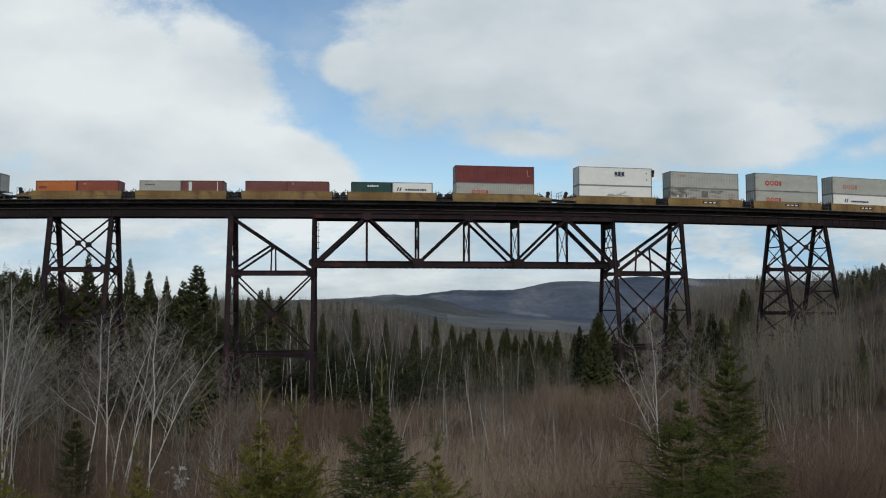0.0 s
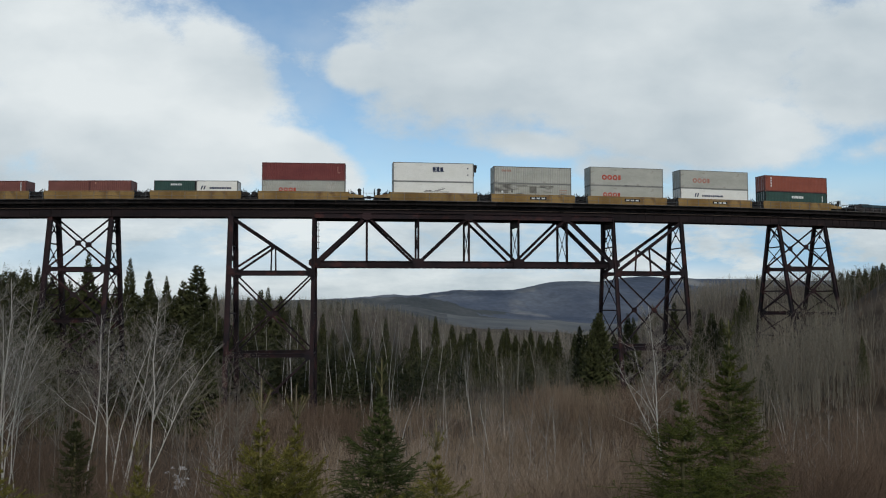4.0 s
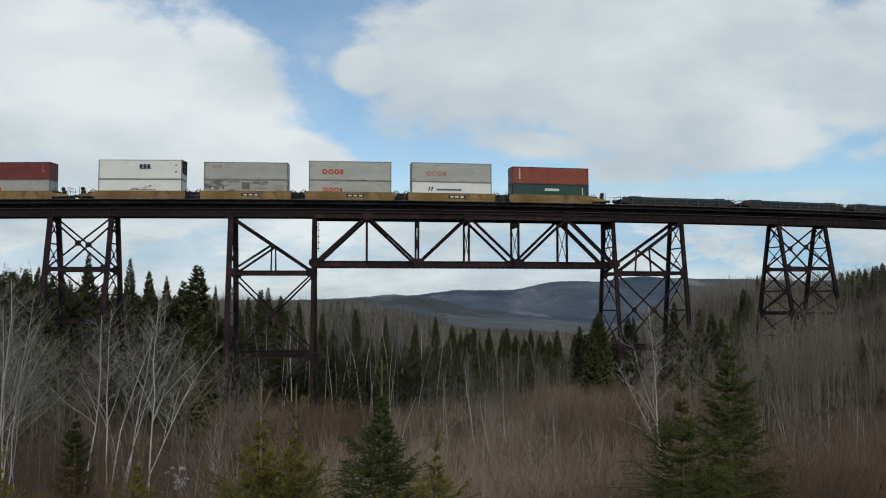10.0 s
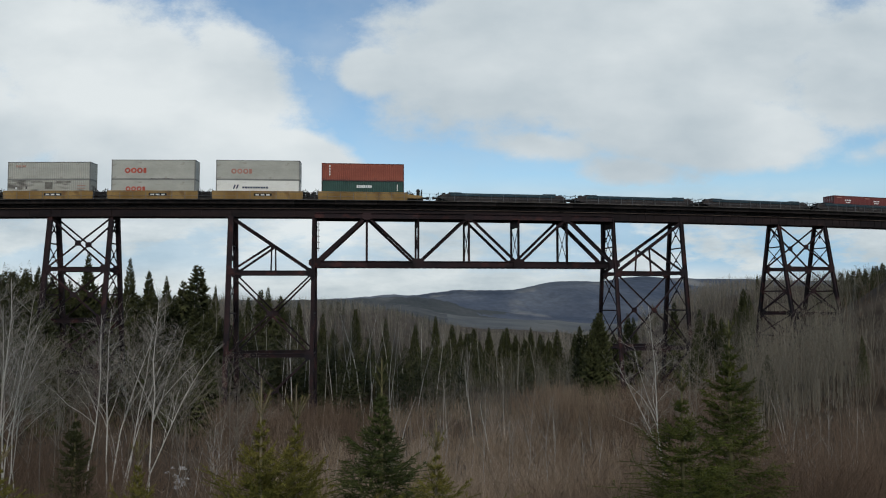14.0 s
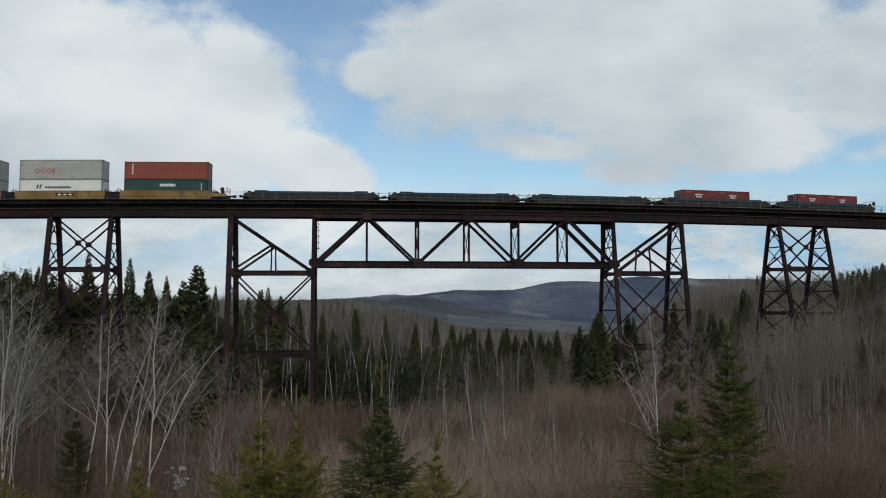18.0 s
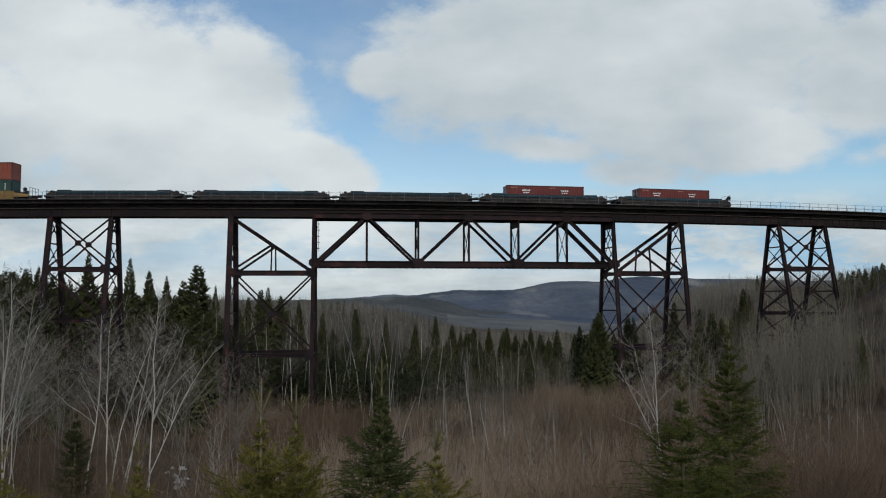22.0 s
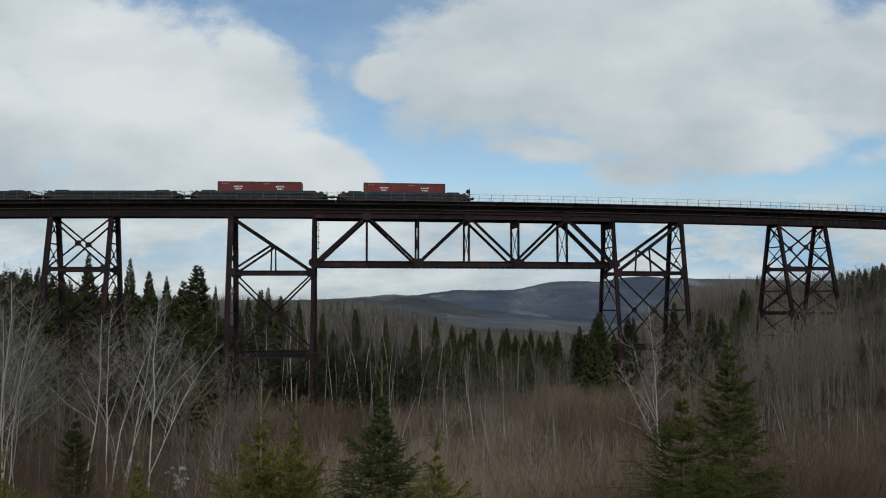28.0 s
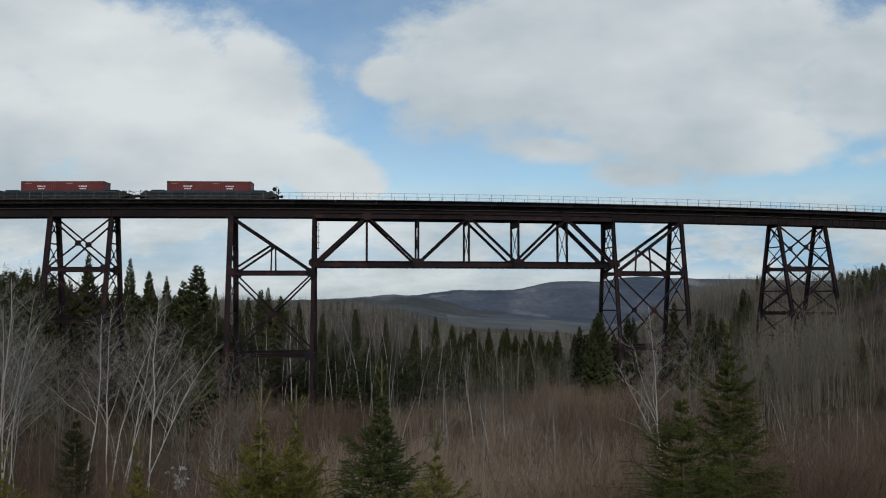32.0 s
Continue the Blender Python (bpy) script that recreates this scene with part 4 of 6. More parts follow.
def container(s, z, mat, colour, length=12.19, height=2.59, smooth_side=False, reefer=False, marks=()):
    """A freight box: corner posts and rails, walls, roof, door leaves with lock bars. marks: (material, x, z, w, h) plain bars on the near side."""
    t = thing("shipping_container", (0, 0, 0), colour, "container", "freight containers on the train")
    a, h, w = length / 2, height, 1.219
    fr = Mesh()
    for x in (-a, a - 0.14):
        for y in (-w, w - 0.14):
            fr.box(x, y, 0, x + 0.14, y + 0.14, h, 0.012)
    for y in (-w, w - 0.09):
        fr.box(-a + 0.14, y, 0, a - 0.14, y + 0.09, 0.14)
        fr.box(-a + 0.14, y, h - 0.09, a - 0.14, y + 0.09, h)
    for x in (-a, a - 0.1):
        fr.box(x, -w + 0.14, 0, x + 0.1, w - 0.14, 0.14)
        fr.box(x, -w + 0.14, h - 0.1, x + 0.1, w - 0.14, h)
    part("frame", fr, M_RAILRED if mat in (M_RED, M_BRIGHTRED, M_MAROON) else M_RAILGREY if mat in (M_GREY, M_WHITE, M_SCUFFED) else M_BLACK if mat == M_GREEN else M_RAILRED, t)
    casting = Mesh().box(-0.088, -0.081, 0, 0.088, 0.081, 0.122, 0.015).mesh("corner_casting", M_GRIME if mat not in (M_RED, M_BRIGHTRED, M_MAROON) else mat)
    for x in (-a + 0.082, a - 0.082):
        for y in (-w + 0.075, w - 0.075):
            for zz in (-0.004, h - 0.118):
                part("corner_casting", casting, None, t).location = (x, y, zz)
    for y in (-w + 0.02, w - 0.02):
        if smooth_side:
            m = Mesh().box(-a + 0.14, min(y, y * 0.96), 0.14, a - 0.14, max(y, y * 0.96), h - 0.09)
        else:
            m = wavy_side(length - 0.28, 0.14, h - 0.09, y, 0.036, 0.278)
        side = part("side_wall", m, mat, t)
        if smooth_side:
            for k in range(1, int(length / 1.2)):
                x = -a + 1.2 * k
                part("seam", Mesh().box(x - 0.012, y * 1.004 - 0.004, 0.15, x + 0.012, y * 1.004 + 0.004, h - 0.1), mat, side)
    part("roof", Mesh().box(-a + 0.1, -w + 0.09, h - 0.05, a - 0.1, w - 0.09, h - 0.015), mat, t)
    part("floor", Mesh().box(-a + 0.1, -w + 0.09, 0.02, a - 0.1, w - 0.09, 0.12), M_GRIME, t)
    part("end_wall", Mesh().box(a - 0.07, -w + 0.14, 0.14, a - 0.03, w - 0.14, h - 0.1), mat, t)
    for y0, y1 in ((-w + 0.14, -0.01), (0.01, w - 0.14)):
        leaf = part("door", Mesh().box(-a + 0.03, y0, 0.14, -a + 0.08, y1, h - 0.1, 0.01), mat, t)
        for k in (0.3, 0.75):
            yy = y0 + (y1 - y0) * k
            part("lock_bar", Mesh().rod((-a + 0.01, yy, 0.16), (-a + 0.01, yy, h - 0.12), 0.022, 6), M_GALV, leaf)
    if reefer:
        r = Mesh().box(a - 0.02, -w + 0.05, h - 0.75, a + 0.5, -w + 0.9, h - 0.2, 0.05).box(a - 0.02, -w + 0.2, 0.9, a + 0.1, w - 0.2, h - 0.12, 0.04)
        r.rod((a + 0.1, -0.4, 1.9), (a + 0.16, -0.4, 1.9), 0.3, 14).box(a + 0.02, -w + 0.1, 1.6, a + 0.42, -w + 0.55, 2.5, 0.04)
        part("cooling_unit", r, M_BLACK, t)
    for name, mm, x, zz, ww, hh in marks:
        if name == "disc":
            m, k = Mesh(), 18
            rings = [[(x + math.cos(6.2832 * i / k) * q, yy, zz + math.sin(6.2832 * i / k) * q) for i in range(k)] for q, yy in ((hh / 2, -w + 0.015), (hh / 2, -w - 0.009), (hh / 4.4, -w - 0.009), (hh / 4.4, -w + 0.015))]
            m.add(sum(rings, []), [(a * k + i, a * k + (i + 1) % k, (a + 1) % 4 * k + (i + 1) % k, (a + 1) % 4 * k + i) for a in range(4) for i in range(k)])
            part("ring", m, mm, t)
        elif name == "stroke":
            pts = [(x - ww * 0.7, zz - hh / 2), (x, zz - hh / 2), (x + ww * 0.7, zz + hh / 2), (x, zz + hh / 2)]
            m = Mesh().add([(px, yy, pz) for yy in (-w - 0.009, -w + 0.015) for px, pz in pts],
                           [(0, 1, 2, 3), (7, 6, 5, 4), (0, 4, 5, 1), (1, 5, 6, 2), (2, 6, 7, 3), (3, 7, 4, 0)])
            part("emblem_stroke", m, mm, t)
        else:
            m = Mesh().box(x - ww / 2, -w - 0.009, zz - hh / 2, x + ww / 2, -w + 0.015, zz + hh / 2)
            part(name, m, mm, t)
    TRAIN.append((t, s, z))
    return t


def row_of_blocks(mat, x, z, w, h, n):
    """A word drawn as n plain blocks."""
    return [("lettering", mat, x - w / 2 + w * (k + 0.5) / n, z, w / n * 0.8, h * (1.0 if k % 2 else 0.9)) for k in range(n)]


def roundels(mat, x, z, w, h):
    """A round-lettered emblem drawn as plain rings and one bar."""
    return [("disc", mat, x - w / 2 + w * (k + 0.5) / 3.6, z, h * 0.98, h) for k in range(3)] + [("lettering", mat, x + w * 0.42, z, w * 0.13, h * 0.9)]


def slanted(mat, x, z, h):
    """An emblem of two slanted strokes."""
    return [("stroke", mat, x - h * 0.35, z, h * 0.5, h), ("stroke", mat, x + h * 0.35, z, h * 0.5, h)]


def build_train():
    # a dark car with one grey box ahead, then single 20-foot boxes, then the tall stacks, then the dark cars
    dark_car(-74.35)
    container(-71.1, 1.45, M_GREY, "pale grey corrugated container riding on a dark car", height=2.7)
    first = (-53.64, -38.47, -23.1, -7.65, 8.0)
    for k, s in enumerate(first):
        yellow_unit(s, outer_left=k == 0, outer_right=k == 4)
    container(-53.64 - 3.05, 0.4, M_ORANGE, "bright orange 20-foot steel container in a well car", 6.058, marks=row_of_blocks(M_RED, -2.0, 1.6, 1.2, 0.35, 3))
    container(-53.64 + 3.05, 0.4, M_BRIGHTRED, "brick red 20-foot steel container in a well car", 6.058, marks=[("lettering", M_LOGOFADED, -1.9, 2.1, 0.4, 0.2)])
    container(-38.47 - 3.05, 0.4, M_GREY, "pale grey 20-foot steel container in a well car", 6.058, marks=row_of_blocks(M_GRIME, -1.5, 2.0, 1.5, 0.22, 4))
    container(-38.47 + 3.05, 0.4, M_MAROON, "maroon 20-foot container with white upright marks", 6.058,
              marks=[("lettering", M_LOGOWHITE, -1.75, 1.75, 0.45, 1.3), ("lettering", M_LOGOWHITE, 2.2, 1.75, 0.12, 1.3)])
    container(-23.1 - 3.05, 0.4, M_MAROON, "faded maroon 20-foot steel container", 6.058)
    container(-23.1 + 3.05, 0.4, M_MAROON, "faded maroon 20-foot steel container", 6.058, marks=[("lettering", M_LOGOFADED, -2.2, 2.2, 0.2, 0.3)])
    container(-7.65 - 3.05, 0.4, M_GREEN, "dark green 20-foot steel container", 6.058, marks=row_of_blocks(M_LOGOWHITE, 0.2, 2.0, 1.7, 0.28, 5))
    container(-7.65 + 3.05, 0.4, M_WHITE, "white 20-foot container with dark emblem", 6.058, smooth_side=True,
              marks=slanted(M_LOGOBLUE, -2.0, 1.55, 0.55) + row_of_blocks(M_LOGOBLUE, 0.5, 1.5, 3.2, 0.3, 9))
    container(8.0, 0.25, M_GREY, "pale grey container with orange-red lettering at its foot", height=2.896,
              marks=roundels(M_LOGORED, -2.4, 1.5, 2.6, 0.62))
    container(8.0, 3.15, M_RED, "oxide red corrugated container stacked on a grey one", marks=[("lettering", M_LOGOFADED, 5.0, 1.6, 0.1, 1.0), ("lettering", M_LOGOFADED, 5.2, 1.15, 0.4, 0.1)])
    second = (27.27, 42.60, 57.87, 73.06, 88.44)
    for k, s in enumerate(second):
        yellow_unit(s, outer_left=k == 0, outer_right=k == 4, sign=k in (1, 2, 3))
    navy = [("emblem", M_LOGOBLUE, 0.1 + 0.42 * k, 1.55 + 0.06 * (k % 2), 0.42, 0.12) for k in range(4)]
    container(27.27, 0.25, M_WHITE, "white smooth-sided container with grey line drawing", height=2.896, smooth_side=True,
              marks=[("emblem", M_GRIME, 0.4, 1.40, 3.8, 0.09), ("emblem", M_GRIME, -0.8, 1.58, 1.0, 0.10), ("emblem", M_GRIME, 0.6, 1.62, 0.9, 0.08), ("emblem", M_GRIME, 1.1, 1.80, 0.8, 0.08), ("emblem", M_GRIME, 1.5, 1.98, 0.5, 0.08)])
    container(27.27, 3.15, M_WHITE, "white refrigerated container with navy lettering", height=2.896, smooth_side=True, reefer=True,
              marks=row_of_blocks(M_LOGOBLUE, 0.65, 1.95, 1.7, 0.62, 3) + navy + [("lettering", M_LOGOBLUE, 5.2, 2.1, 0.2, 0.18), ("lettering", M_LOGOBLUE, 5.2, 1.1, 0.2, 0.18)])
    container(42.60, 0.25, M_SCUFFED, "scuffed pale grey container with dark grime streaks", height=2.896,
              marks=[("scuff", M_GRIME, -3.3, 1.75, 0.2, 0.5), ("scuff", M_SMUDGE, 0.0, 2.0, 1.1, 1.0), ("scuff", M_SMUDGE, -1.8, 2.58, 1.7, 0.26), ("scuff", M_SMUDGE, 2.2, 2.54, 2.1, 0.24), ("scuff", M_LOGOFADED, 4.8, 2.0, 1.2, 0.08), ("scuff", M_LOGOFADED, 4.8, 1.6, 1.2, 0.08), ("scuff", M_LOGOWHITE, -4.8, 1.6, 0.3, 0.3)])
    container(42.60, 3.15, M_GREY, "pale grey corrugated container with small red lettering", marks=roundels(M_LOGOFADED, -4.2, 1.95, 1.5, 0.34))
    container(57.87, 0.25, M_GREY, "pale grey container with red lettering half hidden", height=2.896, smooth_side=True, marks=roundels(M_LOGORED, -2.6, 1.5, 2.9, 0.72))
    container(57.87, 3.15, M_GREY, "pale grey smooth container with bold red lettering", height=2.896, smooth_side=True,
              marks=roundels(M_LOGORED, -2.6, 1.3, 3.2, 0.82) + [("scuff", M_GRIME, 1.2, 0.09, 3.2, 0.12)])
    container(73.06, 0.25, M_WHITE, "white smooth container with navy emblem and lettering", height=2.896, smooth_side=True,
              marks=slanted(M_LOGOBLUE, -3.2, 1.85, 0.6) + row_of_blocks(M_LOGOBLUE, -0.4, 1.75, 3.8, 0.28, 10))
    container(73.06, 3.15, M_GREY, "pale grey smooth container with faded red lettering", height=2.896, smooth_side=True, marks=roundels(M_LOGOFADED, -2.4, 1.25, 3.1, 0.78))
    container(88.44, 0.25, M_GREEN, "dark green container with white lettering", height=2.896, marks=row_of_blocks(M_LOGOWHITE, 0.2, 2.05, 2.3, 0.42, 7) + [("lettering", M_LOGOWHITE, 5.1, 1.9, 0.12, 1.0)])
    container(88.44, 3.15, M_BRIGHTRED, "brick red corrugated container stacked on a green one",
              marks=[("lettering", M_LOGOWHITE, -4.9, 2.15 - 0.42 * k, 0.2, 0.26) for k in range(4)])
    for k in range(5):
        dark_car(109.58 + 21.36 * k, tail=k == 4)
    for s in (173.72, 195.08):
        marks = []
        for x in (-3.1, 3.0):
            marks += row_of_blocks(M_LOGOWHITE, x, 1.85, 1.3, 0.2, 4) + row_of_blocks(M_LOGOWHITE, x, 1.5, 1.0, 0.18, 3) + row_of_blocks(M_LOGOWHITE, x, 0.98, 1.3, 0.24, 5)
        marks += row_of_blocks(M_LOGOFADED, -5.0, 2.25, 1.0, 0.14, 4) + row_of_blocks(M_LOGOFADED, 1.0, 2.25, 1.0, 0.14, 4)
        container(s, 0.3, M_RED, "oxide red container with small white lettering", marks=marks)


build_train()

# ---- trees and brush ----
rng = np.random.default_rng(11)


def sprout(start, way, length, r, bend, k=5, rnd=rng):
    """A bent branch line of k points with tapering radii."""
    way = np.asarray(way, float) / np.linalg.norm(way)
    side = rnd.normal(size=3)
    pts, p, d = [np.asarray(start, float)], np.asarray(start, float), way.copy()
    for _ in range(k - 1):
        d = d + side * 0.12 * bend + np.array([0, 0, 0.07 * bend]) + rnd.normal(size=3) * 0.20 * bend
        d /= np.linalg.norm(d)
        p = p + d * length / (k - 1)
        pts.append(p)
    return np.array(pts), np.linspace(r, r * 0.28, k)


def bare_tree(height, r, seed, spread=0.42, limbs=20, first=0.35, twigs=5, lean=(0, 0), fork=False, sprigs=0, fan=(0.75, 0.7), fine_r=0.0065, curve=None):
    """Trunk lines, limb lines and twig lines of a leafless tree. sprigs: finer twigs on each twig; fan: how steeply the limbs rise, and its spread."""
    g = np.random.default_rng(seed)
    trunks, branches, fine = [], [], []
    stems = 2 if fork else 1
    for j in range(stems):
        way = np.array([lean[0] + g.normal() * 0.04 + (0.14 * (1 if j else -1) if fork else 0), lean[1] + g.normal() * 0.04, 1.0])
        h = height * (1 if j == 0 else 0.86)
        pts, rad = sprout((0, 0, 0), way, h, r * (1 if j == 0 else 0.8), 0.27, 8, g)
        if curve:
            # a stem that sweeps sideways: so far in all by the straight part, so far by the bend
            u = np.linspace(0, 1, 8)
            pts = np.stack([curve[0] * u + curve[1] * u ** 2, 0.4 * g.normal() * u, h * u], 1) + np.cumsum(g.normal(size=(8, 3)) * 0.10, 0) * np.array([1, 1, 0.2])
        trunks.append((pts, np.linspace(r, r * 0.14, 8)))
        for i in range(limbs):
            f = first + (0.97 - first) * (i + g.random()) / limbs
            q = f * 7
            a = int(min(q, 6))
            p = pts[a] + (pts[a + 1] - pts[a]) * (q - a)
            az = g.random() * 6.283
            up = fan[0] + fan[1] * g.random() + 0.5 * f
            ln = h * spread * (1.08 - f) ** 0.75 * (0.45 + 0.75 * g.random())
            low = (1.7 if curve else 1.25) if i < 3 else 1.0
            b, br = sprout(p, (math.cos(az), math.sin(az), up * low), ln * low, max(0.011, r * 0.29 * low * (1.1 - f)), 0.6, 5, g)
            branches.append((b, br))
            for _ in range(twigs):
                c = g.integers(1, 5)
                az2 = az + g.normal() * 0.9
                tl = ln * (0.28 + 0.4 * g.random())
                tw, tr = sprout(b[c], (math.cos(az2), math.sin(az2), 0.4 + g.random()), tl, max(fine_r * 1.25, br[c] * 0.5), 1.2, 3, g)
                fine.append((tw, tr))
                for _ in range(sprigs):
                    az3 = az2 + g.normal() * 0.8
                    fine.append(sprout(tw[g.integers(1, 3)], (math.cos(az3), math.sin(az3), 0.3 + g.random()), tl * (0.35 + 0.3 * g.random()), fine_r, 1.2, 3, g))
    return trunks, branches, fine


def lines_mesh(name, groups, mats, sides):
    """Rods in groups, each group with its own material and number of sides."""
    chunks = [strands(np.array([p for p, _ in lines]), np.array([q for _, q in lines]), n) for lines, n in zip(groups, sides)]
    me = array_mesh(name, chunks, mats[0])
    for m in mats[1:]:
        me.materials.append(m)
    me.polygons.foreach_set("material_index", np.concatenate([np.full(len(f), k) for k, (_, f) in enumerate(chunks)]).astype(np.int32))
    return me


def place_tree(name, meshes, m, label, category, group):
    """A tree of a trunk and a crown of limbs and twigs, or of needles."""
    t = thing(name, (0, 0, 0), label, category, group)
    t.matrix_basis = m
    for n, me in zip(("trunk", "crown"), meshes):
        ob = new(n, me)
        ob.parent = t
        if n != "trunk":
            tagged(ob, kind="stuff")
    return t


BIRCHES, WHITE = [], []
for k in range(6):
    tr, br, fi = bare_tree(14.0, 0.065, 40 + k, spread=0.34, limbs=18, first=0.40, twigs=6, fork=k % 3 == 1, sprigs=2, fan=(0.4, 0.7), fine_r=0.009)
    BIRCHES.append((lines_mesh("trunk", [tr], [M_BIRCH], (8,)), lines_mesh("crown", [br, fi], [M_TWIG, M_TWIG], (4, 3))))
for k in range(4):
    tr, br, fi = bare_tree(14.0, 0.10, 80 + k, spread=0.30, limbs=16, first=0.5, twigs=6, sprigs=1, fan=(0.5, 0.7), fine_r=0.012)
    WHITE.append((lines_mesh("trunk", [tr], [M_BIRCH], (6,)), lines_mesh("crown", [br, fi], [M_TWIG, M_TWIG], (3, 3))))


def birch(x, y, top, variant, turn, lean_x=0.0, white=False):
    """A bare birch rooted at x, y whose top stands at the height top."""
    z = ground_at(x, y) - 0.3
    k = (top - z) / 14.0
    meshes = (WHITE if white else BIRCHES)[variant]
    m = pose(x, y, z, 0, lean_x, 0) @ pose(0, 0, 0, 0, 0, turn) @ Matrix.Diagonal((k * 0.95, k * 0.95, k, 1))
    label = "leafless birch with white trunk and limbs" if white else "leafless birch with pale trunk and grey twigs"
    place_tree("birch", meshes, m, label, "tree", "bare birches")


def at_view(px, py, y):
    """Where a bearing and a height above the horizon meet the plane y metres ahead."""
    return (px - 784) / 1500 * y * 1.0, 40 + (535 - py) / 1500 * y


def swept_birch(px, py, y, sweep, bend, r, seed, limbs=15, spread=0.27, first=0.42, fine=True, mat=M_BIRCH):
    """A near birch of its own shape: the bearing of its foot, the height of its top, and how its stem sweeps."""
    x, top = at_view(px, py, y)
    z = ground_at(x, y) - 0.3
    white = mat == M_BIRCH
    tr, br, fi = bare_tree(top - z, r, seed, spread=spread, limbs=limbs + (3 if white else 0), first=first, twigs=8 if white else 6, sprigs=(5 if white else 4) if fine else 2, fan=(0.45, 0.8), fine_r=0.0068, curve=(sweep, bend))
    place_tree("birch", (lines_mesh("trunk", [tr], [mat], (8,)), lines_mesh("crown", [br, fi], [mat, M_BIRCHTWIG if white else M_TWIG], (5, 3))), pose(x, y, z),
               "leafless birch with a bent white stem and fine twigs" if mat == M_BIRCH else "leafless grey young tree with fine spreading twigs", "tree", "bare birches")


for k, (px, py, y, sweep, bend, r, limbs, spread) in enumerate((
        # the clump at the edge of the bank
        (-2, 492, 50, 1.6, -1.2, 0.085, 20, 0.32), (11, 600, 50.5, -0.8, 3.6, 0.07, 15, 0.34), (6, 540, 51, 0.5, -0.9, 0.07, 18, 0.32), (16, 520, 51.5, 0.7, 0.4, 0.065, 18, 0.32),
        (-22, 520, 52, 0.2, 0.4, 0.07, 18, 0.3), (40, 585, 56, 0.6, 0.4, 0.05, 16, 0.34),
        # the tall clump
        (150, 560, 60, 2.8, -1.7, 0.085, 16, 0.30), (202, 548, 60.5, 0.3, 0.0, 0.08, 17, 0.29), (203, 562, 61, 0.5, 2.3, 0.08, 15, 0.28), (220, 570, 60, 1.9, -0.4, 0.08, 15, 0.28),
        (222, 575, 61.5, 0.4, 3.6, 0.06, 13, 0.25), (274, 530, 60, 0.36, 0.1, 0.09, 20, 0.30), (246, 612, 59, 3.5, 1.9, 0.075, 9, 0.28),
        # before the tower on the far side of the firs
        (1186, 540, 60, -0.7, -0.3, 0.085, 13, 0.30), (1188, 640, 59, -0.6, -3.0, 0.06, 12, 0.3))):
    swept_birch(px, py, y, sweep, bend, r * 0.82, 40 + k, limbs, spread)
# thinner grey stems behind both
for k, (px, py, y, sweep, bend, r, limbs, spread) in enumerate((
        (186, 600, 63, 0.0, 0.0, 0.045, 15, 0.3), (250, 580, 64, 0.3, 0.2, 0.05, 17, 0.34), (232, 556, 65, -0.3, 0.2, 0.05, 17, 0.32), (170, 590, 64, -0.5, -0.6, 0.05, 16, 0.34), (300, 575, 63, 0.4, 0.5, 0.05, 16, 0.34), (120, 600, 62, -0.6, 0.2, 0.05, 15, 0.34), (75, 590, 58, 0.3, -0.3, 0.05, 15, 0.34),
        (1192, 560, 61, 0.6, 0.5, 0.05, 14, 0.3), (1215, 575, 62, 0.3, 0.6, 0.05, 15, 0.34), (1160, 590, 62, -0.4, -0.6, 0.045, 14, 0.34))):
    swept_birch(px, py, y, sweep, bend, r * 0.8, 90 + k, limbs + 6, spread * 1.15, 0.38, True, M_TWIG)
# grey alders and thin saplings at the edge of the brush
for k, (px, py, y, sweep, bend, r) in enumerate(((408, 628, 78, 0.1, 0.2, 0.06), (425, 640, 80, 0.4, 0.3, 0.05), (395, 650, 79, -0.5, -0.3, 0.05), (440, 650, 77, 0.7, 0.3, 0.045), (340, 640, 72, 0.2, -0.3, 0.05), (325, 655, 74, -0.5, 0.2, 0.05),
                                                 (130, 640, 66, 0.3, 0.3, 0.05), (62, 650, 66, -0.3, 0.4, 0.05), (100, 630, 68, 0.2, -0.4, 0.05))):
    swept_birch(px, py, y, sweep, bend, r, 140 + k, 24, 0.45, 0.25, False, M_TWIG)
for k, (px, py, y, sweep, bend) in enumerate(((346, 790, 45, 0.0, 0.1), (362, 735, 45, 0.9, 0.5), (378, 735, 46, 0.2, 0.1), (305, 770, 47, 0.5, 0.1), (855, 685, 62, 0.1, 0.1), (968, 705, 58, 0.1, -0.1), (1025, 735, 56, -0.5, 0.2), (780, 650, 84, 0.1, 0.2),
                                              (752, 660, 82, -0.2, -0.1), (885, 740, 52, 0.3, 0.0), (1425, 748, 50, 0.0, 0.1), (930, 690, 70, 0.3, 0.2), (700, 650, 88, 0.1, 0.0), (1460, 690, 62, -0.2, 0.3), (1330, 720, 58, 0.3, 0.0))):
    swept_birch(px, py, y, sweep, bend, 0.032, 170 + k, 11, 0.28, 0.35, False, M_SAPLING)
